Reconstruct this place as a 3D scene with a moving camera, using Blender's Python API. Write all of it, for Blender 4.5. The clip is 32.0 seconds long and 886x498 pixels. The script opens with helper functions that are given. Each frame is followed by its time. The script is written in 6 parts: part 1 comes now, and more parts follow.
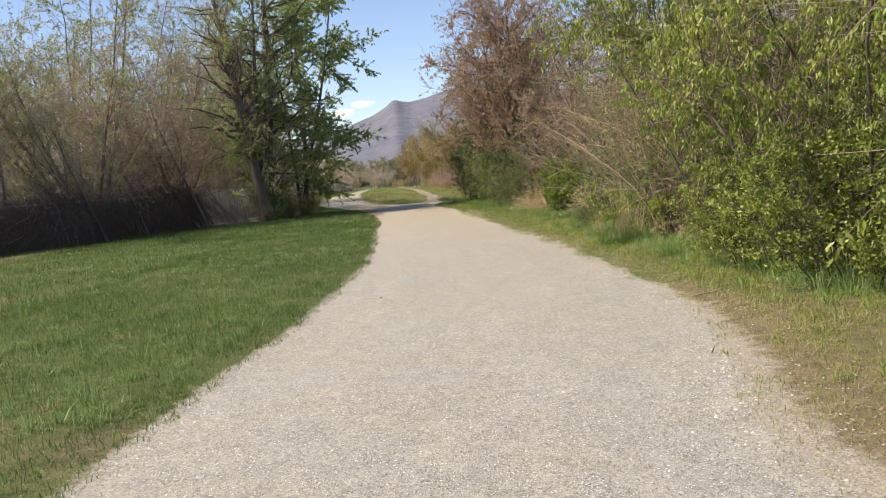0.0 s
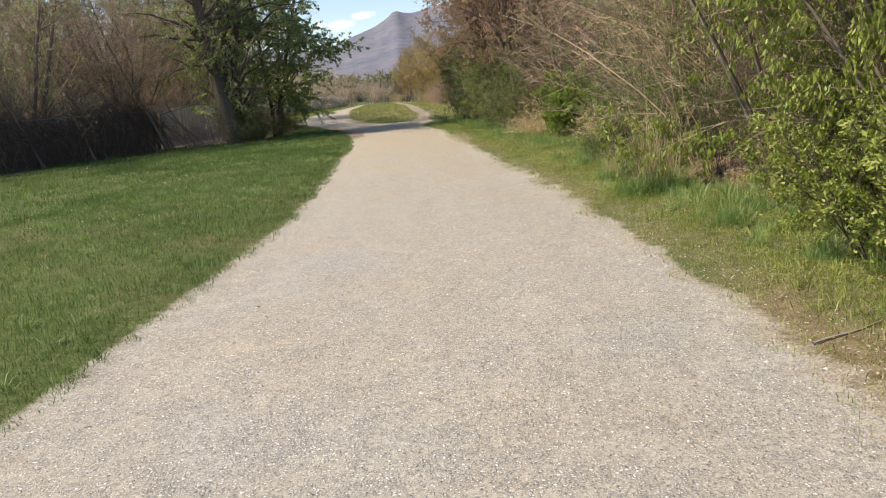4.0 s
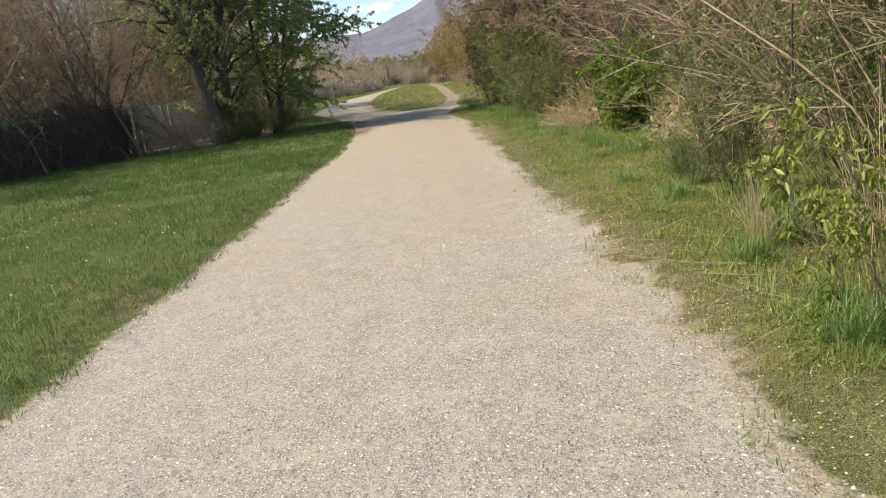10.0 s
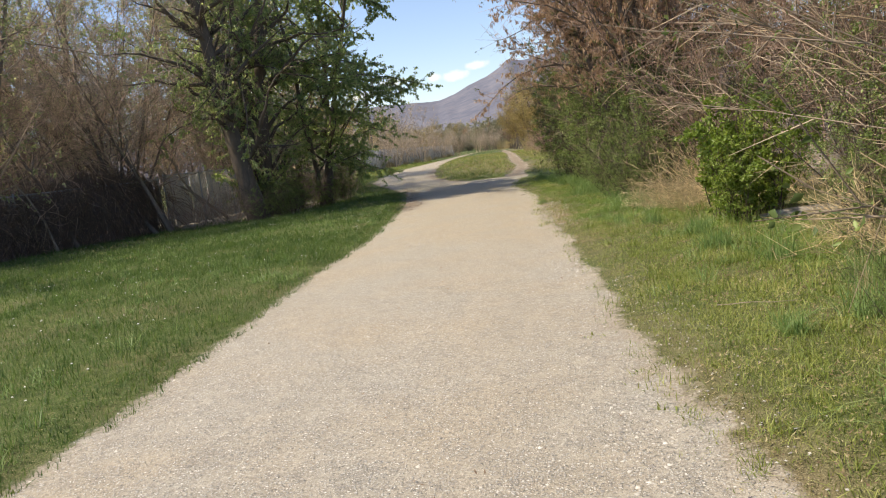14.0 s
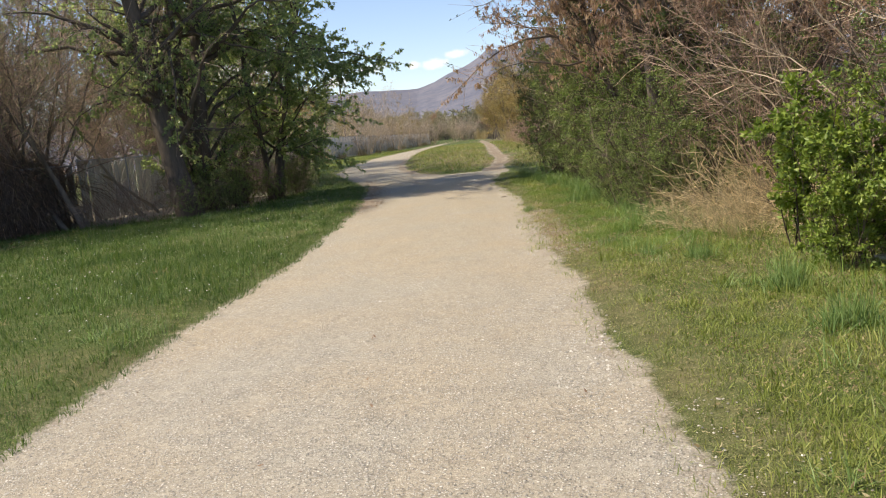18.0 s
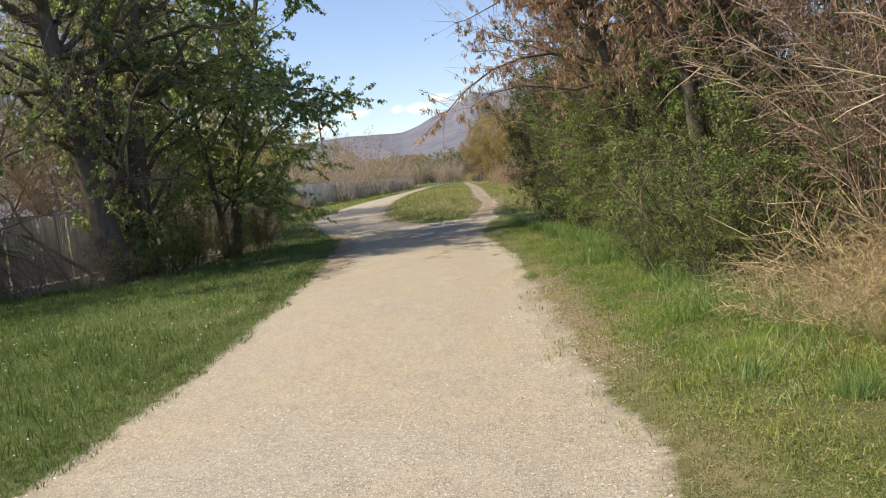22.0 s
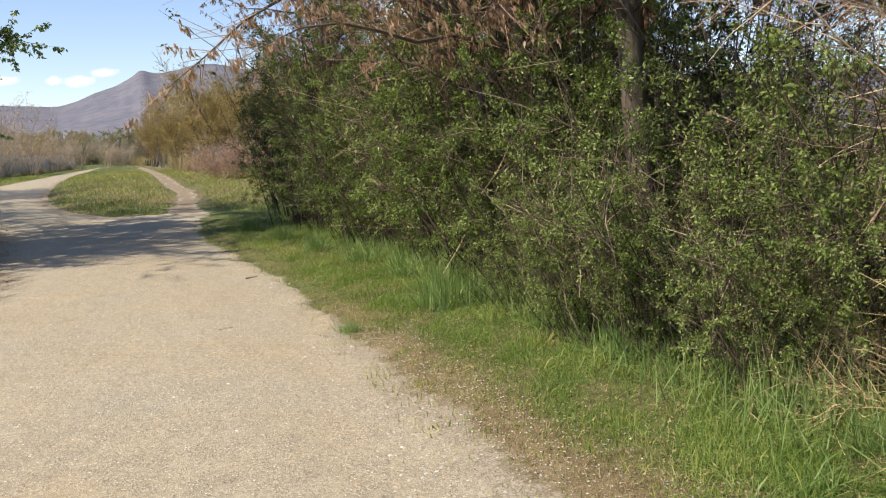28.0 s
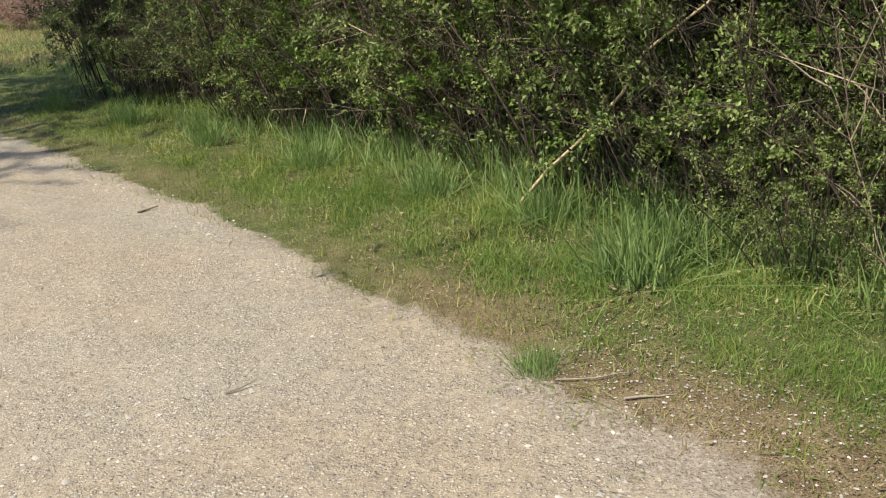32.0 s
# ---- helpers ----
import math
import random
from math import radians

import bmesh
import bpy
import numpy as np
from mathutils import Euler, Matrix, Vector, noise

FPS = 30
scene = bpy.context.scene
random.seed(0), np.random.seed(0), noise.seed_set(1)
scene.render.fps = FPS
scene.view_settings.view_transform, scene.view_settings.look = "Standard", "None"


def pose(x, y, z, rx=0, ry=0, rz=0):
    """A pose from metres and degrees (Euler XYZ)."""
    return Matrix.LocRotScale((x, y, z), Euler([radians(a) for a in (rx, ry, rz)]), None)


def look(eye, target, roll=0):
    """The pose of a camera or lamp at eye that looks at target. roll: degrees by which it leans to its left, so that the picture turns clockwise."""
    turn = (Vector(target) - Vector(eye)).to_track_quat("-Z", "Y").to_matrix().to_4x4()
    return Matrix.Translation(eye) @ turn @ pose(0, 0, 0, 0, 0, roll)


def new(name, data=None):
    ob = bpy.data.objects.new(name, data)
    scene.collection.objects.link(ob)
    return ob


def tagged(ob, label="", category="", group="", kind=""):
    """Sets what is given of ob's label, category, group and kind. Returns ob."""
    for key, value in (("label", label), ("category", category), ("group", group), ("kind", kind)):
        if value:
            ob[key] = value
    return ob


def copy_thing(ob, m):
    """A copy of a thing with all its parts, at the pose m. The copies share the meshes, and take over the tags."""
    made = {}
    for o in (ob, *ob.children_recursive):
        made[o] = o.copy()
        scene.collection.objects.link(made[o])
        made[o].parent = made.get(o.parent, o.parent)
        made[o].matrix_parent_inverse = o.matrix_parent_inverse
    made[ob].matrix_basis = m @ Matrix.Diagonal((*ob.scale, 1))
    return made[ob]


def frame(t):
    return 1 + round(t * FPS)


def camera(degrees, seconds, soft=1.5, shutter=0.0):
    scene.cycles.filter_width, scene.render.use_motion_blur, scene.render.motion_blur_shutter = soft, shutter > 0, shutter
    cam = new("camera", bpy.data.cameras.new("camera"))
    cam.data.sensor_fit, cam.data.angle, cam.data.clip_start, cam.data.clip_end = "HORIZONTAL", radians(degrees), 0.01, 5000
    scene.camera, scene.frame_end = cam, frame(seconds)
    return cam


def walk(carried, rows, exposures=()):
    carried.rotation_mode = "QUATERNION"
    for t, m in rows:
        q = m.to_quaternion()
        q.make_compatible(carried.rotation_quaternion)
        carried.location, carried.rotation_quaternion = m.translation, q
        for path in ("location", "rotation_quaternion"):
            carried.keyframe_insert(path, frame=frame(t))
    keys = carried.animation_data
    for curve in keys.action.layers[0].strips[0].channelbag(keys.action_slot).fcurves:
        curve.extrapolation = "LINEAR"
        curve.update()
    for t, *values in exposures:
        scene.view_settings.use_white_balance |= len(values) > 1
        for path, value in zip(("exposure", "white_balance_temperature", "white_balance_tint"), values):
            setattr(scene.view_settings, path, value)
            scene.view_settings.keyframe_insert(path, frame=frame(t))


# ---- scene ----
cam = camera(55.8, 32.0, soft=1.1)
METRES, EYE, TILT, LEAN, TURN = 33.3, 1.5, 0.0, 0.0, 0.0
ROWS = [
    (0.0, 0.0, 0.0, 0.0, -0.42, -4.85, 4.9),
    (0.5, 0.002, 0.0153, 0.0001, -1.37, -8.25, 6.28),
    (1.0, 0.0055, 0.0307, -0.0007, -2.6, -12.54, 7.35),
    (1.5, 0.0076, 0.0465, -0.0003, -4.15, -15.7, 7.46),
    (2.0, 0.0091, 0.0629, -0.0006, -4.72, -14.54, 6.53),
    (2.5, 0.012, 0.0813, -0.0001, -3.39, -12.87, 4.98),
    (3.0, 0.0138, 0.098, 0.0008, -2.54, -12.39, 4.82),
    (3.5, 0.0179, 0.1148, 0.0013, -0.38, -11.12, 4.01),
    (4.0, 0.0205, 0.1326, 0.0012, -0.26, -10.61, 4.88),
    (4.5, 0.0249, 0.1505, 0.0007, -0.57, -11.36, 3.95),
    (6.5, 0.0302, 0.2196, 0.0019, 0.19, -12.74, 4.97),
    (7.0, 0.031, 0.2355, 0.0021, 0.96, -14.77, 4.82),
    (7.5, 0.0317, 0.2519, 0.0025, 1.4, -13.64, 6.03),
    (8.0, 0.033, 0.2681, 0.0025, 4.31, -11.46, 5.11),
    (8.5, 0.0335, 0.2837, 0.0027, 4.03, -11.22, 6.41),
    (9.0, 0.0362, 0.2991, 0.0024, 3.79, -11.3, 5.49),
    (9.5, 0.038, 0.3147, 0.0021, 3.62, -11.22, 5.95),
    (10.0, 0.04, 0.3308, 0.0017, 2.51, -11.71, 7.25),
    (10.5, 0.0414, 0.3455, 0.0019, 3.69, -12.5, 6.41),
    (11.0, 0.0418, 0.3622, 0.0017, 4.42, -12.59, 6.7),
    (11.5, 0.0441, 0.3783, 0.0015, 5.33, -11.89, 5.23),
    (12.0, 0.0444, 0.3953, 0.0012, 3.35, -12.8, 6.25),
    (12.5, 0.0447, 0.4115, 0.0007, 5.91, -11.92, 5.38),
    (13.0, 0.0441, 0.4271, 0.0012, 8.59, -8.62, 5.77),
    (13.5, 0.0446, 0.4426, 0.0011, 8.26, -6.71, 7.27),
    (15.5, 0.0422, 0.5107, 0.0011, 5.72, -6.81, 5.74),
    (16.0, 0.0413, 0.5248, 0.0009, 8.09, -6.29, 7.32),
    (16.5, 0.0396, 0.5404, 0.0008, 7.53, -7.2, 7.62),
    (17.0, 0.0388, 0.5566, 0.0009, 5.63, -7.57, 8.65),
    (17.5, 0.0382, 0.5718, 0.0011, 6.43, -7.63, 6.49),
    (18.0, 0.0366, 0.5871, 0.0013, 6.07, -7.6, 5.76),
    (18.5, 0.0368, 0.6016, 0.0008, 6.87, -9.44, 5.94),
    (19.0, 0.0356, 0.6153, 0.0011, 6.09, -10.42, 6.92),
    (19.5, 0.0349, 0.6292, 0.001, 4.92, -9.67, 8.39),
    (20.0, 0.0349, 0.6436, 0.0015, 5.51, -9.22, 7.31),
    (20.5, 0.0336, 0.6589, 0.0019, 4.27, -8.61, 7.65),
    (21.0, 0.0332, 0.6735, 0.0021, 6.07, -8.05, 6.27),
    (21.5, 0.0309, 0.687, 0.0023, 6.08, -6.97, 5.56),
    (22.0, 0.0299, 0.6991, 0.0029, 5.08, -4.84, 7.07),
    (22.5, 0.0294, 0.7121, 0.0033, 5.43, -4.13, 5.46),
    (23.0, 0.0279, 0.7246, 0.0032, 4.09, -4.17, 5.69),
    (23.5, 0.0275, 0.7362, 0.0033, 4.64, -3.04, 5.7),
    (24.0, 0.0265, 0.7458, 0.0035, 4.53, -3.12, 5.63),
    (24.5, 0.0232, 0.7567, 0.0038, 2.04, -3.54, 6.58),
    (26.5, 0.0097, 0.7976, 0.0039, -0.16, -5.64, 5.69),
    (27.0, 0.0037, 0.8106, 0.0038, -6.91, -6.15, 3.96),
    (27.5, -0.0026, 0.8245, 0.0035, -12.14, -7.47, 3.22),
    (28.0, -0.0073, 0.8407, 0.0045, -16.84, -7.11, 2.64),
    (28.5, -0.0137, 0.8581, 0.0045, -21.49, -8.46, 2.78),
    (29.0, -0.0177, 0.8754, 0.0042, -22.06, -9.69, 2.06),
    (29.5, -0.0224, 0.8916, 0.0041, -22.22, -9.59, 4.22),
    (30.0, -0.0243, 0.9091, 0.0032, -23.36, -11.76, 4.33),
    (30.5, -0.0255, 0.931, 0.0017, -25.8, -16.18, 4.03),
    (31.0, -0.0259, 0.9515, 0.0023, -24.65, -17.03, 4.9),
    (31.5, -0.0267, 0.97, 0.0026, -27.66, -16.67, 4.33),
    (32.0, -0.0275, 0.987, 0.0026, -32.77, -18.24, 3.15),
]
walk(cam, [(t, pose(0, 0, EYE, TILT, LEAN, TURN) @ pose(METRES * x, METRES * y, METRES * z, 90 + pitch, roll, yaw)) for t, x, y, z, yaw, pitch, roll in ROWS],
     exposures=[(0.0, 0.72, 7250, 10), (30.0, 0.72, 7250, 10), (30.8, 0.71, 6750, 10), (32.0, 0.7, 6800, 10)])

# ---- world, sun, exposure ----
SUN_AZ, SUN_EL = -101.0, 50.0          # degrees, clockwise from ahead (+y)
world = bpy.data.worlds.new("sky")
scene.world = world
world.use_nodes = True
wn = world.node_tree.nodes
wl = world.node_tree.links
wn.clear()
sky = wn.new("ShaderNodeTexSky")
sky.sky_type, sky.sun_disc = "NISHITA", False
sky.sun_elevation, sky.sun_rotation = radians(SUN_EL), radians(SUN_AZ)
sky.air_density, sky.dust_density, sky.ozone_density = 0.9, 0.2, 2.6
bg = wn.new("ShaderNodeBackground")
bg.inputs["Strength"].default_value = 0.12
wo = wn.new("ShaderNodeOutputWorld")
tint = wn.new("ShaderNodeMix")
tint.data_type, tint.blend_type = "RGBA", "MULTIPLY"
tint.inputs[0].default_value = 1.0
tint.inputs[7].default_value = (0.95, 0.925, 1.01, 1)
wl.new(sky.outputs[0], tint.inputs[6])
wl.new(tint.outputs[2], bg.inputs[0])
wl.new(bg.outputs[0], wo.inputs[0])

sun = new("sun", bpy.data.lights.new("sun", "SUN"))
sun.data.energy, sun.data.angle, sun.data.color = 3.8, radians(0.53), (1.0, 0.935, 0.82)
sun_from = Vector((math.sin(radians(SUN_AZ)) * math.cos(radians(SUN_EL)), math.cos(radians(SUN_AZ)) * math.cos(radians(SUN_EL)), math.sin(radians(SUN_EL))))
sun.matrix_world = look(sun_from * 60, (0, 0, 0))


# ---- materials ----
def material(name):
    m = bpy.data.materials.new(name)
    m.use_nodes = True
    m.node_tree.nodes.clear()
    return m, m.node_tree.nodes, m.node_tree.links


def noise_node(n, l, coord, scale, detail=4.0, rough=0.6):
    t = n.new("ShaderNodeTexNoise")
    t.inputs["Scale"].default_value = scale
    t.inputs["Detail"].default_value = detail
    t.inputs["Roughness"].default_value = rough
    l.new(coord, t.inputs["Vector"])
    return t


def ramp(n, l, fac, stops):
    r = n.new("ShaderNodeValToRGB")
    e = r.color_ramp.elements
    while len(e) < len(stops):
        e.new(0.5)
    for slot, (p, c) in zip(e, stops):
        slot.position, slot.color = p, (*c, 1)
    l.new(fac, r.inputs[0])
    return r.outputs[0]


def mixed(n, l, fac, a, b, kind="MIX"):
    m = n.new("ShaderNodeMix")
    m.data_type, m.blend_type = "RGBA", kind
    if isinstance(fac, (int, float)):
        m.inputs[0].default_value = fac
    else:
        l.new(fac, m.inputs[0])
    for sock, v in ((m.inputs[6], a), (m.inputs[7], b)):
        if isinstance(v, tuple):
            sock.default_value = (*v, 1)
        else:
            l.new(v, sock)
    return m.outputs[2]


def coords(n, kind="Object"):
    return n.new("ShaderNodeTexCoord").outputs[kind]


def bumped(n, l, height, strength, distance, into=None):
    b = n.new("ShaderNodeBump")
    b.inputs["Strength"].default_value, b.inputs["Distance"].default_value = strength, distance
    l.new(height, b.inputs["Height"])
    if into is not None:
        l.new(into, b.inputs["Normal"])
    return b.outputs[0]


def finish(m, n, l, color, rough=0.8, normal=None, metal=0.0, spec=0.3):
    p = n.new("ShaderNodeBsdfPrincipled")
    o = n.new("ShaderNodeOutputMaterial")
    if isinstance(color, tuple):
        p.inputs["Base Color"].default_value = (*color, 1)
    else:
        l.new(color, p.inputs["Base Color"])
    if isinstance(rough, (int, float)):
        p.inputs["Roughness"].default_value = rough
    else:
        l.new(rough, p.inputs["Roughness"])
    p.inputs["Metallic"].default_value = metal
    p.inputs["Specular IOR Level"].default_value = spec
    if normal is not None:
        l.new(normal, p.inputs["Normal"])
    l.new(p.outputs[0], o.inputs[0])
    return m


def leaf_material(name, stops, glow=0.45, rough=0.5):
    """Thin leaves: colour varies leaf by leaf and in patches; some light passes through."""
    m, n, l = material(name)
    geo = n.new("ShaderNodeNewGeometry")
    big = noise_node(n, l, coords(n), 0.9, 2.0)
    add = n.new("ShaderNodeMath")
    add.operation = "MULTIPLY_ADD"
    l.new(geo.outputs["Random Per Island"], add.inputs[0])
    add.inputs[1].default_value = 0.6
    sub = n.new("ShaderNodeMath")
    sub.operation = "MULTIPLY_ADD"
    l.new(big.outputs[0], sub.inputs[0])
    sub.inputs[1].default_value, sub.inputs[2].default_value = 0.9, -0.25
    l.new(sub.outputs[0], add.inputs[2])
    col = ramp(n, l, add.outputs[0], stops)
    p = n.new("ShaderNodeBsdfPrincipled")
    l.new(col, p.inputs["Base Color"])
    p.inputs["Roughness"].default_value = rough
    p.inputs["Specular IOR Level"].default_value = 0.35
    tr = n.new("ShaderNodeBsdfTranslucent")
    l.new(mixed(n, l, 1.0, col, (1.0, 1.0, 0.75), "MULTIPLY"), tr.inputs[0])
    mx = n.new("ShaderNodeMixShader")
    mx.inputs[0].default_value = glow
    l.new(p.outputs[0], mx.inputs[1])
    l.new(tr.outputs[0], mx.inputs[2])
    o = n.new("ShaderNodeOutputMaterial")
    l.new(mx.outputs[0], o.inputs[0])
    return m


def bark_material(name, dark, light, scale=14.0, rough=0.85, worn=0.55):
    m, n, l = material(name)
    c = coords(n)
    mp = n.new("ShaderNodeMapping")
    mp.inputs["Scale"].default_value = (1, 1, 0.22)
    l.new(c, mp.inputs[0])
    fine = noise_node(n, l, mp.outputs[0], scale, 6.0, 0.7)
    big = noise_node(n, l, c, 1.1, 3.0)
    col = ramp(n, l, fine.outputs[0], [(0.3, dark), (0.72, light)])
    col = mixed(n, l, big.outputs[0], col, tuple(worn * v for v in light), "MIX")
    geo = n.new("ShaderNodeNewGeometry")
    tone = ramp(n, l, geo.outputs["Random Per Island"], [(0.0, (0.38, 0.37, 0.36)), (0.6, (0.9, 0.88, 0.86)), (1.0, (1.5, 1.42, 1.34))])
    col = mixed(n, l, 1.0, col, tone, "MULTIPLY")
    return finish(m, n, l, col, rough, bumped(n, l, fine.outputs[0], 0.8, 0.02))


MAT = {}
MAT["bark_grey"] = bark_material("grey_brown_bark", (0.11, 0.088, 0.068), (0.36, 0.3, 0.245))
MAT["bark_dark"] = bark_material("dark_bark", (0.07, 0.055, 0.043), (0.25, 0.205, 0.165))
MAT["twig_dark"] = bark_material("dark_twig", (0.06, 0.045, 0.035), (0.2, 0.155, 0.12), 30)
MAT["twig_pale"] = bark_material("pale_twig", (0.42, 0.315, 0.215), (0.74, 0.6, 0.44), 30, 0.85, 0.85)
MAT["twig_tan"] = bark_material("tan_twig", (0.24, 0.17, 0.105), (0.54, 0.43, 0.29), 30, 0.85, 0.85)
MAT["twig_straw"] = bark_material("straw_stem", (0.52, 0.39, 0.21), (0.86, 0.7, 0.43), 30, 0.7, 0.9)
MAT["twig_brown"] = bark_material("brown_twig", (0.28, 0.2, 0.155), (0.6, 0.47, 0.375), 30, 0.85, 0.85)
MAT["twig_dusk"] = bark_material("dusky_twig", (0.17, 0.128, 0.106), (0.44, 0.345, 0.29), 30, 0.85, 0.85)
MAT["twig_grey"] = bark_material("grey_twig", (0.175, 0.138, 0.105), (0.48, 0.39, 0.3), 30, 0.85, 0.85)
MAT["twig_red"] = bark_material("reddish_twig", (0.23, 0.148, 0.113), (0.5, 0.36, 0.285), 30, 0.85, 0.85)
MAT["twig_gold"] = bark_material("golden_twig", (0.25, 0.17, 0.06), (0.5, 0.37, 0.15), 30, 0.85, 0.85)
MAT["leaf_tree"] = leaf_material("spring_leaf", [(0.0, (0.19, 0.22, 0.12)), (0.5, (0.36, 0.39, 0.22)), (1.0, (0.56, 0.56, 0.35))], 0.68)
MAT["leaf_cotton"] = leaf_material("glossy_green_leaf", [(0.0, (0.16, 0.22, 0.105)), (0.5, (0.32, 0.41, 0.19)), (0.8, (0.54, 0.6, 0.29)), (1.0, (0.74, 0.74, 0.4))], 0.72, 0.28)
MAT["leaf_lime"] = leaf_material("yellow_green_leaf", [(0.0, (0.1, 0.14, 0.03)), (0.5, (0.265, 0.325, 0.06)), (0.85, (0.5, 0.53, 0.16)), (1.0, (0.68, 0.65, 0.32))], 0.42, 0.4)
MAT["leaf_shrub"] = leaf_material("shrub_leaf", [(0.0, (0.08, 0.13, 0.03)), (0.45, (0.18, 0.25, 0.065)), (0.8, (0.35, 0.42, 0.14)), (1.0, (0.54, 0.53, 0.24))], 0.34, 0.42)
MAT["leaf_bright"] = leaf_material("bright_green_leaf", [(0.0, (0.1, 0.16, 0.03)), (0.5, (0.24, 0.33, 0.06)), (0.85, (0.42, 0.48, 0.12)), (1.0, (0.56, 0.58, 0.22))], 0.44, 0.42)
MAT["leaf_olive"] = leaf_material("olive_leaf", [(0.0, (0.05, 0.08, 0.025)), (0.5, (0.11, 0.155, 0.045)), (0.85, (0.24, 0.28, 0.09)), (1.0, (0.38, 0.31, 0.15))], 0.32)
MAT["leaf_fresh"] = leaf_material("fresh_green_leaf", [(0.0, (0.085, 0.16, 0.03)), (0.5, (0.17, 0.27, 0.05)), (1.0, (0.34, 0.43, 0.12))], 0.42, 0.42)
MAT["leaf_keys"] = leaf_material("dry_seed_keys", [(0.0, (0.25, 0.15, 0.1)), (0.5, (0.5, 0.33, 0.23)), (1.0, (0.74, 0.57, 0.42))], 0.45, 0.7)
# far leaves: olive paled and greyed to paint in the distance haze
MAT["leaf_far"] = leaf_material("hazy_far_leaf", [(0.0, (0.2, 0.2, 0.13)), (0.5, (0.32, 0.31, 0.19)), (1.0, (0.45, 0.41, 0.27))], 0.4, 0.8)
MAT["leaf_rust"] = leaf_material("rusty_bud", [(0.0, (0.14, 0.085, 0.055)), (0.5, (0.27, 0.175, 0.12)), (1.0, (0.4, 0.29, 0.2))], 0.3, 0.7)
MAT["leaf_dead"] = leaf_material("dead_vine_leaf", [(0.0, (0.09, 0.06, 0.045)), (0.5, (0.23, 0.155, 0.115)), (1.0, (0.44, 0.33, 0.26))], 0.25, 0.8)
MAT["leaf_gold"] = leaf_material("golden_bud", [(0.0, (0.22, 0.175, 0.075)), (0.5, (0.4, 0.33, 0.14)), (1.0, (0.52, 0.47, 0.24))], 0.4)
MAT["leaf_pink"] = leaf_material("pink_bud", [(0.0, (0.38, 0.24, 0.18)), (0.5, (0.55, 0.38, 0.3)), (1.0, (0.7, 0.53, 0.43))], 0.3, 0.7)
MAT["leaf_blush"] = leaf_material("pale_blush_bud", [(0.0, (0.34, 0.26, 0.21)), (0.5, (0.5, 0.41, 0.35)), (1.0, (0.66, 0.57, 0.49))], 0.3, 0.7)
MAT["leaf_fallen"] = leaf_material("fallen_brown_leaf", [(0.0, (0.16, 0.1, 0.07)), (0.5, (0.33, 0.235, 0.17)), (1.0, (0.56, 0.45, 0.36))], 0.2, 0.75)
MAT["leaf_tan"] = leaf_material("straw", [(0.0, (0.22, 0.16, 0.08)), (0.5, (0.42, 0.33, 0.18)), (1.0, (0.6, 0.52, 0.32))], 0.35, 0.6)
MAT["leaf_straw"] = leaf_material("pale_straw", [(0.0, (0.32, 0.25, 0.13)), (0.5, (0.54, 0.45, 0.27)), (1.0, (0.74, 0.66, 0.45))], 0.35, 0.6)
MAT["lawn"] = leaf_material("lawn_blade", [(0.0, (0.045, 0.092, 0.022)), (0.45, (0.09, 0.158, 0.037)), (0.8, (0.17, 0.238, 0.067)), (1.0, (0.29, 0.28, 0.125))], 0.45)
MAT["verge"] = leaf_material("verge_blade", [(0.0, (0.115, 0.165, 0.035)), (0.5, (0.25, 0.305, 0.068)), (0.8, (0.43, 0.44, 0.14)), (1.0, (0.62, 0.54, 0.27))], 0.36)
MAT["verge_fresh"] = leaf_material("fresh_verge_blade", [(0.0, (0.085, 0.155, 0.03)), (0.5, (0.18, 0.285, 0.06)), (0.8, (0.31, 0.4, 0.115)), (1.0, (0.52, 0.49, 0.22))], 0.36)
MAT["blue_grass"] = leaf_material("tussock_blade", [(0.0, (0.1, 0.18, 0.055)), (0.5, (0.22, 0.33, 0.105)), (1.0, (0.4, 0.47, 0.2))], 0.34)


def attribute(n, name):
    a = n.new("ShaderNodeAttribute")
    a.attribute_name = name
    return a.outputs["Fac"]


def ranged(n, l, value, lo, hi):
    r = n.new("ShaderNodeMapRange")
    r.inputs[1].default_value, r.inputs[2].default_value = lo, hi
    l.new(value, r.inputs[0])
    return r.outputs[0]


def summed(n, l, a, b, kind="ADD"):
    s = n.new("ShaderNodeMath")
    s.operation = kind
    for sock, v in zip(s.inputs, (a, b)):
        if isinstance(v, (int, float)):
            sock.default_value = v
        else:
            l.new(v, sock)
    return s.outputs[0]


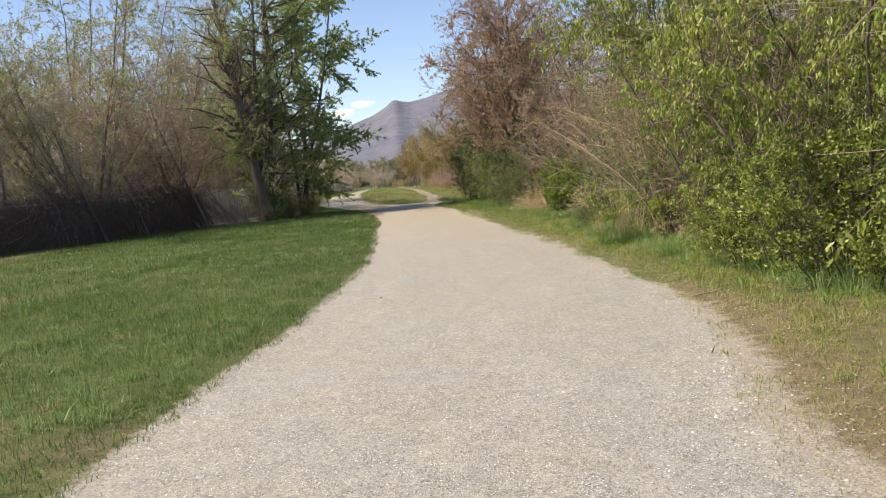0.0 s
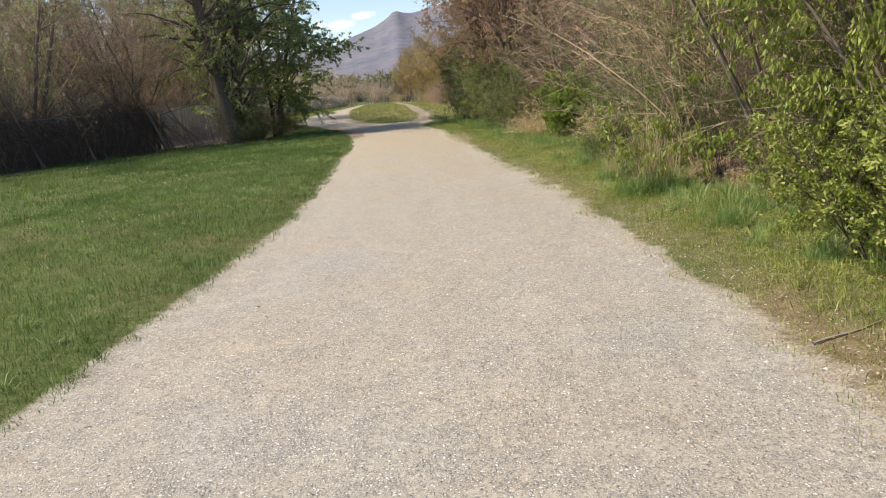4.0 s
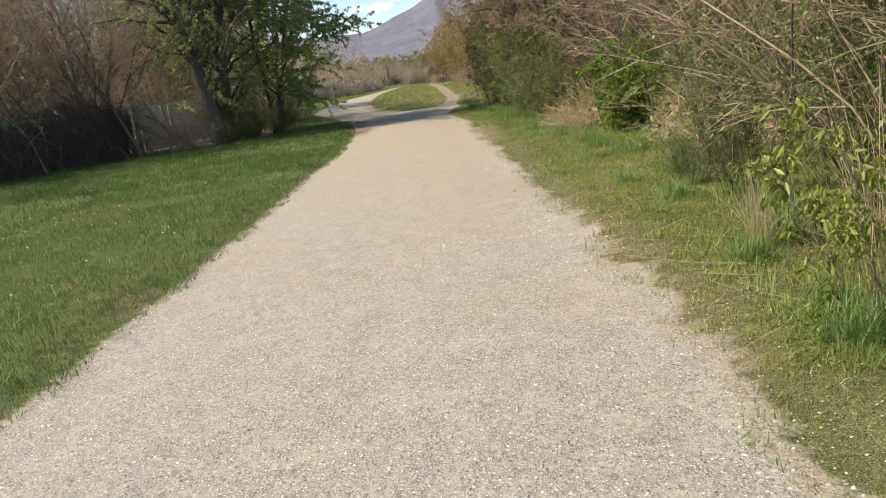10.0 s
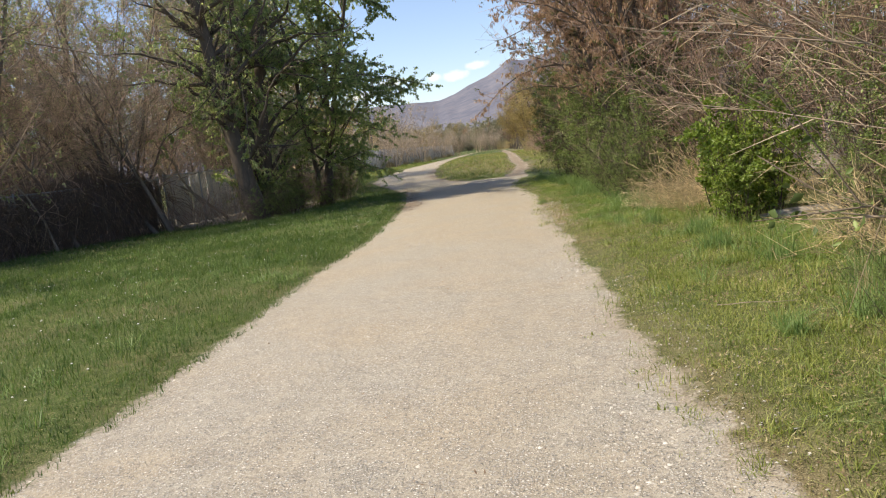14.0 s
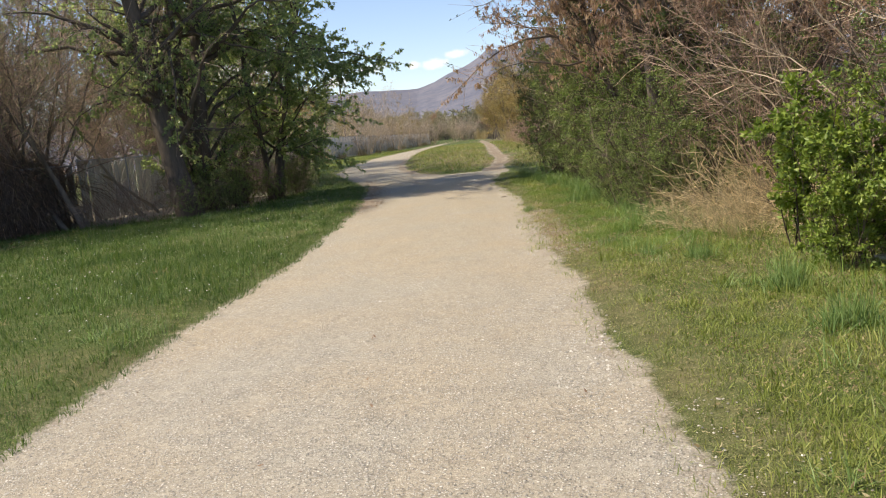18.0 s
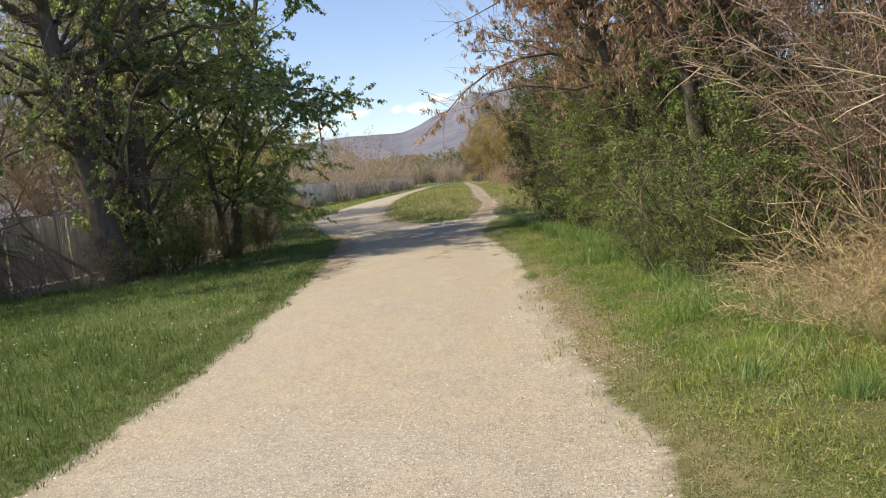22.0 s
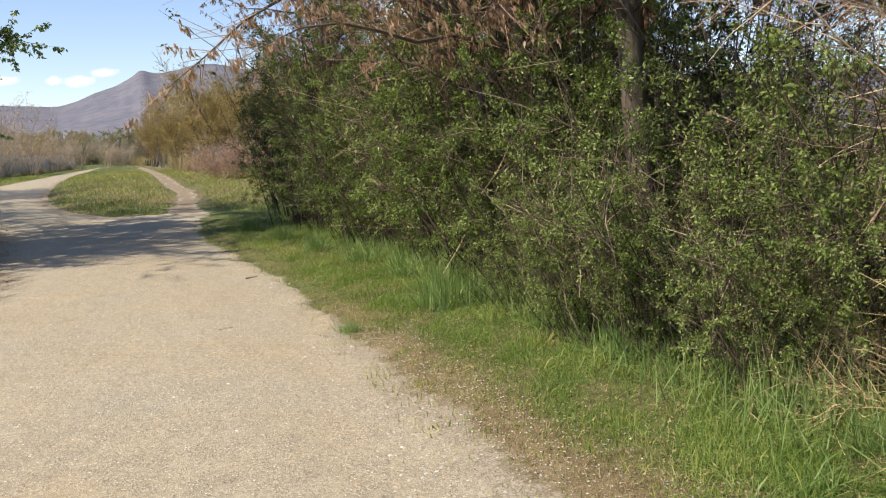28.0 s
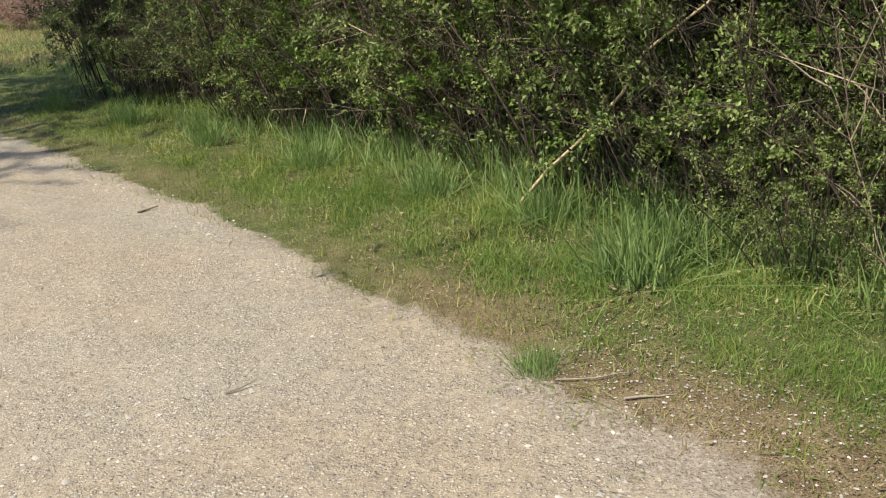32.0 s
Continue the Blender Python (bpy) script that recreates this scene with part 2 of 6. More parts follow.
def soil_look(n, l, c):
    """Meadow ground: green, dry and bare parts by the plan's shares, broken up by noise."""
    f1 = noise_node(n, l, c, 0.7, 5.0).outputs[0]
    f2 = noise_node(n, l, c, 7.0, 6.0, 0.7).outputs[0]
    f3 = noise_node(n, l, c, 60.0, 4.0, 0.7).outputs[0]
    green = ramp(n, l, f2, [(0.3, (0.05, 0.08, 0.02)), (0.55, (0.094, 0.128, 0.037)), (0.75, (0.17, 0.17, 0.065))])
    dry = ramp(n, l, f2, [(0.3, (0.13, 0.095, 0.055)), (0.6, (0.235, 0.18, 0.105)), (0.8, (0.15, 0.15, 0.055))])
    dirt = ramp(n, l, f3, [(0.3, (0.2, 0.165, 0.125)), (0.5, (0.36, 0.308, 0.24)), (0.62, (0.46, 0.41, 0.34)), (0.78, (0.62, 0.58, 0.5))])
    col = mixed(n, l, ranged(n, l, summed(n, l, attribute(n, "dry"), f1), 0.55, 1.15), green, dry)
    fleck = noise_node(n, l, c, 130.0, 2.0, 0.5).outputs[0]
    col = mixed(n, l, ranged(n, l, fleck, 0.6, 0.66), col, ramp(n, l, f2, [(0.35, (0.3, 0.25, 0.14)), (0.65, (0.42, 0.37, 0.22))]))
    col = mixed(n, l, ranged(n, l, fleck, 0.42, 0.34), col, (0.03, 0.03, 0.014))
    col = mixed(n, l, ranged(n, l, summed(n, l, attribute(n, "bare"), f2), 0.7, 1.0), col, dirt)
    return col, f3


def ground_material():
    m, n, l = material("meadow_soil")
    col, f3 = soil_look(n, l, coords(n))
    return finish(m, n, l, col, 0.95, bumped(n, l, f3, 0.7, 0.02), spec=0.1)


def gravel_material():
    """Crushed limestone: pale compacted fines with clusters of small stones bedded in them, giving way to soil along the ragged edge."""
    m, n, l = material("crushed_gravel")
    c = coords(n)
    big = noise_node(n, l, c, 0.7, 4.0, 0.6).outputs[0]
    mid = noise_node(n, l, c, 4.0, 5.0, 0.65).outputs[0]
    along = n.new("ShaderNodeSeparateXYZ")
    l.new(c, along.inputs[0])
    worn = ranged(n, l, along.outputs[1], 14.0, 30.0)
    fine = noise_node(n, l, c, 110.0, 5.0, 0.75).outputs[0]
    grit = noise_node(n, l, c, 30.0, 4.0, 0.7).outputs[0]
    col = ramp(n, l, fine, [(0.28, (0.23, 0.2, 0.162)), (0.42, (0.355, 0.318, 0.262)), (0.56, (0.422, 0.382, 0.32)), (0.7, (0.66, 0.608, 0.522))])
    col = mixed(n, l, 1.0, col, ramp(n, l, grit, [(0.32, (0.78, 0.77, 0.75)), (0.48, (0.98, 0.98, 0.97)), (0.66, (1.16, 1.15, 1.13))]), "MULTIPLY")
    col = mixed(n, l, ranged(n, l, big, 0.35, 0.7), col, mixed(n, l, 1.0, col, (1.06, 0.985, 0.89), "MULTIPLY"))
    height = fine
    for scale, share in ((52.0, 0.56), (95.0, 0.46)):
        v = n.new("ShaderNodeTexVoronoi")
        v.inputs["Scale"].default_value = scale
        l.new(c, v.inputs["Vector"])
        sep = n.new("ShaderNodeSeparateColor")
        l.new(v.outputs["Color"], sep.inputs[0])
        picked = ranged(n, l, summed(n, l, sep.outputs[1], summed(n, l, summed(n, l, mid, 0.5, "SUBTRACT"), 1.7, "MULTIPLY")), share, share + 0.02)
        picked = summed(n, l, picked, summed(n, l, 1.0, summed(n, l, worn, 0.3, "MULTIPLY"), "SUBTRACT"), "MULTIPLY")
        body = ranged(n, l, v.outputs["Distance"], 0.44, 0.3)
        there = summed(n, l, picked, body, "MULTIPLY")
        # small shadows round the bedded stones, painted as a darker ring
        stone_shade = summed(n, l, picked, summed(n, l, ranged(n, l, v.outputs["Distance"], 0.4, 0.52), 0.26, "MULTIPLY"), "MULTIPLY")
        tone = ramp(n, l, sep.outputs[0], [(0.0, (0.15, 0.142, 0.132)), (0.22, (0.29, 0.272, 0.248)), (0.7, (0.47, 0.437, 0.384)), (1.0, (0.84, 0.795, 0.715))])
        col = mixed(n, l, stone_shade, col, (0.12, 0.104, 0.086))
        col = mixed(n, l, there, col, tone)
        height = summed(n, l, height, summed(n, l, there, 1.3, "MULTIPLY"))
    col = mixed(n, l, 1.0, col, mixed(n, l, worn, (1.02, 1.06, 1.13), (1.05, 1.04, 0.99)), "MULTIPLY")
    soil, f3 = soil_look(n, l, c)
    rag = summed(n, l, attribute(n, "edge"), summed(n, l, summed(n, l, mid, 0.5, "SUBTRACT"), 0.6, "MULTIPLY"))
    rag = summed(n, l, rag, summed(n, l, summed(n, l, fine, 0.5, "SUBTRACT"), 0.45, "MULTIPLY"))
    outside = ranged(n, l, rag, -0.04, 0.06)
    trod = ramp(n, l, grit, [(0.3, (0.16, 0.122, 0.085)), (0.55, (0.3, 0.238, 0.172)), (0.75, (0.44, 0.365, 0.275))])
    col = mixed(n, l, attribute(n, "dirt"), col, trod)
    col = mixed(n, l, outside, col, soil)
    nor = bumped(n, l, height, 0.7, 0.007)
    nor = bumped(n, l, mid, 0.3, 0.05, nor)
    return finish(m, n, l, col, 0.92, nor, spec=0.12)


MAT["ground"] = ground_material()
MAT["gravel"] = gravel_material()


def pebble_material():
    m, n, l = material("loose_stone")
    geo = n.new("ShaderNodeNewGeometry")
    col = ramp(n, l, geo.outputs["Random Per Island"], [(0.0, (0.16, 0.15, 0.14)), (0.25, (0.32, 0.298, 0.265)), (0.75, (0.48, 0.445, 0.39)), (1.0, (0.72, 0.68, 0.61))])
    f = noise_node(n, l, coords(n), 120.0)
    col = mixed(n, l, 0.25, col, ramp(n, l, f.outputs[0], [(0.3, (0.3, 0.27, 0.23)), (0.7, (0.65, 0.6, 0.52))]))
    return finish(m, n, l, col, 0.85, spec=0.2)


def plain_material(name, a, b, scale=8.0, rough=0.7, metal=0.0, bump=0.3):
    m, n, l = material(name)
    c = coords(n)
    f = noise_node(n, l, c, scale, 6.0, 0.65)
    g = noise_node(n, l, c, scale * 0.13, 3.0)
    col = ramp(n, l, f.outputs[0], [(0.3, a), (0.7, b)])
    col = mixed(n, l, g.outputs[0], col, tuple(0.75 * v for v in a))
    return finish(m, n, l, col, rough, bumped(n, l, f.outputs[0], bump, 0.02), metal)


MAT["pebble"] = pebble_material()
MAT["galvanised"] = plain_material("galvanised_steel", (0.33, 0.34, 0.35), (0.55, 0.56, 0.57), 25, 0.5, 0.7)
MAT["slat"] = plain_material("weathered_slat", (0.66, 0.57, 0.47), (0.86, 0.77, 0.66), 12, 0.7)
MAT["vine"] = plain_material("dead_vine", (0.15, 0.105, 0.078), (0.36, 0.26, 0.195), 20, 0.85)
MAT["rock"] = plain_material("pale_rock", (0.33, 0.28, 0.23), (0.6, 0.54, 0.46), 6, 0.85, 0, 0.8)
MAT["dead_wood"] = plain_material("dead_wood", (0.28, 0.22, 0.16), (0.55, 0.48, 0.38), 20, 0.8)
MAT["petal"] = plain_material("white_petal", (0.7, 0.7, 0.66), (0.85, 0.85, 0.8), 20, 0.6)
MAT["house_wall"] = plain_material("house_render", (0.5, 0.46, 0.4), (0.72, 0.68, 0.6), 0.5)
MAT["house_roof"] = plain_material("house_roof", (0.16, 0.12, 0.1), (0.3, 0.22, 0.18), 0.5)
MAT["pole_wood"] = plain_material("creosoted_pole", (0.09, 0.07, 0.055), (0.2, 0.16, 0.13), 12)


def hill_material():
    m, n, l = material("hazed_mountain_scrub")
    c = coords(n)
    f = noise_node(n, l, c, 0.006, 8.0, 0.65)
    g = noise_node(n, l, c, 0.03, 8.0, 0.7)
    # distance haze over the scrub is put into these blue-mauve colours
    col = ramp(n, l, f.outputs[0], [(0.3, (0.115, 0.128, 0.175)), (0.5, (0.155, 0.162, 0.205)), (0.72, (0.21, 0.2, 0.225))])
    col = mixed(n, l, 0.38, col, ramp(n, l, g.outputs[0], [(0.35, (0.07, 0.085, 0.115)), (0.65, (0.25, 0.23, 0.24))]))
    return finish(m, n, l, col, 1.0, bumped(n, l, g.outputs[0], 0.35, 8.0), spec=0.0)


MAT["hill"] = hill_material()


def cloud_material():
    m, n, l = material("cloud")
    c = coords(n, "Generated")
    mp = n.new("ShaderNodeMapping")
    mp.inputs["Location"].default_value = (-0.5, -0.5, -0.5)
    l.new(c, mp.inputs[0])
    ln = n.new("ShaderNodeVectorMath")
    ln.operation = "LENGTH"
    l.new(mp.outputs[0], ln.inputs[0])
    f = noise_node(n, l, coords(n), 0.013, 7.0, 0.62)
    s = n.new("ShaderNodeMath")
    s.operation = "MULTIPLY_ADD"
    l.new(ln.outputs["Value"], s.inputs[0])
    s.inputs[1].default_value = -1.1
    l.new(f.outputs[0], s.inputs[2])
    r = n.new("ShaderNodeMapRange")
    r.inputs[1].default_value, r.inputs[2].default_value = 0.0, 0.42
    l.new(s.outputs[0], r.inputs[0])
    # the sunlit white of the cloud is an even emission, not lit by the sun
    e = n.new("ShaderNodeEmission")
    e.inputs[0].default_value, e.inputs[1].default_value = (1.0, 0.985, 0.97, 1), 0.74
    t = n.new("ShaderNodeBsdfTransparent")
    mx = n.new("ShaderNodeMixShader")
    l.new(r.outputs[0], mx.inputs[0])
    l.new(t.outputs[0], mx.inputs[1])
    l.new(e.outputs[0], mx.inputs[2])
    o = n.new("ShaderNodeOutputMaterial")
    l.new(mx.outputs[0], o.inputs[0])
    return m


MAT["cloud"] = cloud_material()


# ---- mesh helpers ----
def raw_mesh(name, verts, faces, mat, smooth=False):
    """A mesh from arrays: verts (N, 3); faces, a list of (M, k) index arrays."""
    me = bpy.data.meshes.new(name)
    verts = np.asarray(verts, np.float32)
    me.vertices.add(len(verts))
    me.vertices.foreach_set("co", verts.ravel())
    loops = np.concatenate([np.asarray(f).ravel() for f in faces]).astype(np.int32)
    sizes = np.concatenate([np.full(len(f), f.shape[1]) for f in faces])
    starts = np.concatenate([[0], np.cumsum(sizes)[:-1]]).astype(np.int32)
    me.loops.add(len(loops))
    me.loops.foreach_set("vertex_index", loops)
    me.polygons.add(len(sizes))
    me.polygons.foreach_set("loop_start", starts)
    if smooth:
        me.polygons.foreach_set("use_smooth", np.ones(len(sizes), bool))
    me.materials.append(mat)
    me.update(calc_edges=True)
    return me


def part(name, data, mat, parent, label=""):
    """One mesh object under a thing or a part, from a bmesh or a finished mesh."""
    if isinstance(data, bmesh.types.BMesh):
        me = bpy.data.meshes.new(name)
        data.to_mesh(me)
        data.free()
        me.materials.append(mat)
    else:
        me = data
    ob = new(name, me)
    ob.parent = parent
    if label:
        ob["label"] = label
    return ob


def box(bm, lo, hi, m=Matrix(), bevel=0.0):
    lo, hi = Vector(lo), Vector(hi)
    mid, size = (lo + hi) / 2, hi - lo
    made = bmesh.ops.create_cube(bm, size=1.0, matrix=m @ Matrix.Translation(mid) @ Matrix.Diagonal((*size, 1)))
    if bevel:
        edges = {e for v in made["verts"] for e in v.link_edges}
        bmesh.ops.bevel(bm, geom=list(edges), offset=bevel, segments=2, affect="EDGES", profile=0.5)


def rod(bm, a, b, r0, r1, seg=8):
    a, b = Vector(a), Vector(b)
    m = Matrix.Translation((a + b) / 2) @ (b - a).to_track_quat("Z", "Y").to_matrix().to_4x4()
    bmesh.ops.create_cone(bm, cap_ends=True, segments=seg, radius1=r0, radius2=r1, depth=(b - a).length, matrix=m)


def unit(v):
    return v / np.maximum(np.linalg.norm(v, axis=-1, keepdims=True), 1e-9)


def grow(rng, base, way, length, n, wob, lift):
    """Curved shoots: base (M, 3), way (M, 3), length (M,) -> points (M, n, 3)."""
    p, d, out = base.copy(), unit(way), [base.copy()]
    step = (length / (n - 1))[:, None]
    for _ in range(n - 1):
        d = unit(d + wob * rng.normal(size=d.shape) + np.array([0, 0, lift]))
        p = p + d * step
        out.append(p.copy())
    return np.stack(out, 1)


def sprout(rng, pts, rad, count, lo, hi, angle, spread):
    """Where side shoots leave their parents: base, way, share along the parent, radius there."""
    m, n, _ = pts.shape
    k = rng.integers(0, m, count)
    s = rng.uniform(lo, hi, count)
    f = s * (n - 1)
    i = np.minimum(f.astype(int), n - 2)
    w = (f - i)[:, None]
    base = pts[k, i] * (1 - w) + pts[k, i + 1] * w
    tan = unit(pts[k, i + 1] - pts[k, i])
    r = rad[k, i] * (1 - w[:, 0]) + rad[k, i + 1] * w[:, 0]
    side = rng.normal(size=tan.shape)
    side = unit(side - (side * tan).sum(-1, keepdims=True) * tan)
    a = np.radians(angle + spread * rng.normal(size=count))[:, None]
    return base, np.cos(a) * tan + np.sin(a) * side, s, r


def tubes(pts, rad, sides):
    m, n, _ = pts.shape
    tan = unit(np.gradient(pts, axis=1))
    ref = np.where(np.abs(tan[..., 2:3]) > 0.9, [1.0, 0, 0], [0, 0, 1.0])
    u = unit(np.cross(tan, ref))
    v = np.cross(tan, u)
    ang = np.arange(sides) * 2 * np.pi / sides
    ring = pts[:, :, None] + rad[:, :, None, None] * (np.cos(ang)[:, None] * u[:, :, None] + np.sin(ang)[:, None] * v[:, :, None])
    idx = np.arange(m * n * sides).reshape(m, n, sides)
    a, b = idx[:, :-1], idx[:, 1:]
    f = np.stack([a, np.roll(a, -1, 2), np.roll(b, -1, 2), b], -1).reshape(-1, 4)
    return ring.reshape(-1, 3), f


def joined(sets):
    vs, fs, at = [], [], 0
    for v, f in sets:
        vs.append(v)
        fs.append(f + at)
        at += len(v)
    return np.concatenate(vs), fs


def leaf_set(rng, pts, count, length, width, hang, jitter=0.025, lo=0.2, out=0.6, clump=1.0, each=1):
    """Leaves as folded diamonds along shoots, in sprays of `each`. hang: 0 stands out, 1 hangs straight down."""
    sprays = count // each
    count = sprays * each
    m, n, _ = pts.shape
    k = np.repeat(rng.permutation(m)[:max(1, int(m * clump))][rng.integers(0, max(1, int(m * clump)), sprays)], each)
    f = np.repeat(rng.uniform(lo, 1.0, sprays), each) * (n - 1)
    i = np.minimum(f.astype(int), n - 2)
    w = (f - i)[:, None]
    base = pts[k, i] * (1 - w) + pts[k, i + 1] * w + rng.normal(size=(count, 3)) * jitter
    tan = unit(pts[k, i + 1] - pts[k, i])
    d = unit(tan * (1 - out) + out * unit(rng.normal(size=(count, 3))) * 1.2)
    d = unit(d * (1 - hang) + hang * (np.array([0, 0, -1.0]) + 0.25 * rng.normal(size=(count, 3))))
    s = rng.normal(size=(count, 3)) + np.array([0, 0, 0.0])
    s = unit(s - (s * d).sum(-1, keepdims=True) * d)
    up = np.cross(d, s)
    L = (length * rng.uniform(0.6, 1.25, count))[:, None]
    W = (width * rng.uniform(0.7, 1.2, count))[:, None] / 2
    mid = base + d * L * 0.42
    q = np.stack([base, mid + s * W + up * W * 0.35, base + d * L - up * L * 0.12, mid - s * W + up * W * 0.35], 1).reshape(-1, 3)
    a = np.arange(count)[:, None] * 4
    return q, np.concatenate([a + [0, 1, 2], a + [0, 2, 3]]).astype(np.int64)


def plant(name, label, category, seed, at=(0, 0, 0), stems=1, base_r=0.0, stem_len=6.0, stem_r=0.1, lean=0.15, wob=0.08, lift=0.02, toward=(0, 0), b1=30, l1=0.4, a1=50, lift1=0.03, from1=0.25,
          b2=500, l2=0.6, lift2=-0.02, b3=0, l3=0.3, twig_r=0.004, bark="bark_grey", twig="twig_brown", foliage=(), trunk_name="trunk", taper=0.5, wob2=0.18, limbs=False, tn=3, clump=0.7, each=1):
    """A woody plant of stems, side branches, twigs and leaves. foliage: rows of (part name, material, count, length, width, hang)."""
    rng = np.random.default_rng(seed)
    ang = rng.uniform(0, 2 * np.pi, stems)
    out = np.stack([np.cos(ang), np.sin(ang), np.zeros(stems)], 1)
    base = out * (base_r * np.sqrt(rng.uniform(0, 1, stems)))[:, None]
    base[:, 2] = -0.08
    way = out * (lean * rng.uniform(0.3, 1.3, stems))[:, None] + np.array([toward[0], toward[1], 1.0])
    n0 = 9
    p0 = grow(rng, base, way, stem_len * rng.uniform(0.7, 1.1, stems), n0, wob, lift)
    r0 = stem_r * rng.uniform(0.6, 1.1, stems)[:, None] * np.linspace(1.0, 0.22, n0)[None] ** 0.9
    r0[:, 0] *= 1.25
    root = tagged(new(name), label, category)
    sides0 = 10 if stem_r > 0.07 else 5
    if stems <= 10:
        for k in range(stems):
            v, f = tubes(p0[k:k + 1], r0[k:k + 1], sides0)
            part(trunk_name, raw_mesh(trunk_name, v, [f], MAT[bark], True), None, root)
    else:
        v, f = tubes(p0, r0, sides0)
        tagged(part("stem_thicket", raw_mesh("stem_thicket", v, [f], MAT[bark], True), None, root), kind="stuff")
    last, sets = p0, []
    if b1:
        b, w, s, r = sprout(rng, p0, r0, b1, from1, 0.98, a1, 14)
        p1 = grow(rng, b, w, l1 * stem_len * (1.05 - taper * s) * rng.uniform(0.4, 1.3, b1), 8 if limbs else 5, 0.24 if limbs else 0.14, lift1)
        r1 = np.maximum(np.minimum(r * 0.5, stem_r * 0.32), twig_r * 1.3)[:, None] * np.linspace(1, 0.06, p1.shape[1])[None] + twig_r * 0.4
        if limbs:
            for k in range(b1):
                v, f = tubes(p1[k:k + 1], r1[k:k + 1], 6)
                part("limb", raw_mesh("limb", v, [f], MAT[bark], True), None, root)
        else:
            sets.append(tubes(p1, r1, 4 if stem_r > 0.07 else 3))
        last, lr = p1, r1
        if b2:
            b, w, s, r = sprout(rng, p1, r1, b2, 0.12, 1.0, 45, 16)
            p2 = grow(rng, b, w, l2 * rng.uniform(0.4, 1.3, b2), tn, wob2, lift2)
            r2 = np.full((b2, 1), twig_r) * np.linspace(1.2, 0.5, tn)[None]
            sets.append(tubes(p2, r2, 3))
            last, lr = p2, r2
            if b3:
                b, w, s, r = sprout(rng, p2, r2, b3, 0.1, 1.0, 45, 16)
                p3 = grow(rng, b, w, l3 * rng.uniform(0.4, 1.3, b3), 3, wob2, lift2)
                r3 = np.full((b3, 1), twig_r * 0.7) * np.linspace(1.1, 0.5, 3)[None]
                sets.append(tubes(p3, r3, 3))
                last = p3
        v, fs = joined(sets)
        tagged(part("twig_work", raw_mesh("twig_work", v, fs, MAT[twig]), None, root), kind="stuff")
    for pname, mat, count, length, width, hang in foliage:
        v, f = leaf_set(rng, last, count, length, width, hang, clump=clump, each=each)
        tagged(part(pname, raw_mesh(pname, v, [f], MAT[mat]), None, root), kind="stuff")
    root.location = at
    return root


def put(ob, x, y, turn=0.0, size=1.0, tall=1.0, label="", lean=0.0):
    c = copy_thing(ob, pose(x, y, ground_z(x, y) - 0.02, lean, 0, turn) @ Matrix.Diagonal((size, size, size * tall, 1)))
    if label:
        c["label"] = label
    return c


def place(ob, x, y, turn=0.0, size=1.0, tall=1.0, lean=0.0):
    ob.matrix_basis = pose(x, y, ground_z(x, y) - 0.02, lean, 0, turn) @ Matrix.Diagonal((size, size, size * tall, 1))
    return ob


# ---- plan ----
# edges of the gravel path: y, x
LEFT_Y = [-30, 0, 4.3, 7, 8.5, 12, 15.5, 19, 23, 26.5, 31, 34, 37, 40, 43.6, 50, 56, 62, 68.5, 77, 98, 150, 200]
LEFT_X = [-2.6, -2.25, -2.1, -1.92, -1.72, -1.56, -1.45, -1.6, -1.82, -2.1, -2.25, -2.55, -2.88, -3.25, -3.85, -5.0, -6.9, -8.95, -9.6, -10.05, -11.0, -13.2, -14.8]
RIGHT_Y = [-30, 0, 3.5, 4.5, 6, 7.2, 9.7, 13, 17, 18.5, 22, 24.8, 27.7, 30.4, 32, 35.3, 38.4, 41, 44, 47, 50, 52.9]
RIGHT_X = [1.2, 1.5, 1.62, 1.76, 2.0, 2.3, 2.48, 2.38, 2.06, 1.96, 1.8, 1.65, 1.45, 1.17, 0.97, 0.86, 0.75, 0.42, -0.06, -0.2, -0.15, -0.2]
FORK_Y = [52.6, 53.4, 56, 59.5, 62, 66, 75.5, 95, 135, 160, 200]      # right edge of the left-hand branch
FORK_X = [-0.3, -2.6, -3.9, -4.9, -5.4, -6.05, -7.0, -8.8, -11.3, -12.9, -14.0]
TRACK_Y = [51.5, 54.5, 57, 60, 63, 67, 76, 92, 115, 165]                      # centre of the trodden track
TRACK_X = [-0.45, -0.5, -0.42, -0.4, -0.48, -0.95, -1.6, -2.6, -4.3, -8.0]


def smooth(a, b, x):
    t = np.clip((np.asarray(x, float) - a) / (b - a), 0, 1)
    return t * t * (3 - 2 * t)


def wave(x, y, seed=0.0):
    """A cheap smooth unevenness, about -1 to 1."""
    return (np.sin(0.9 * x + 1.3 * seed) * np.cos(0.7 * y + seed) + 0.6 * np.sin(2.1 * x - 1.7 * y + 2 * seed) + 0.4 * np.sin(4.3 * x + 3.7 * y + 5 * seed)) / 2


def path_left(y):
    return np.interp(y, LEFT_Y, LEFT_X)


def path_right(y):
    return np.where(np.asarray(y) < 52.7, np.interp(y, RIGHT_Y, RIGHT_X), np.interp(y, FORK_Y, FORK_X))


def off_path(x, y):
    """Metres outside the gravel (negative on it)."""
    return np.maximum(path_left(y) - x, x - path_right(y))


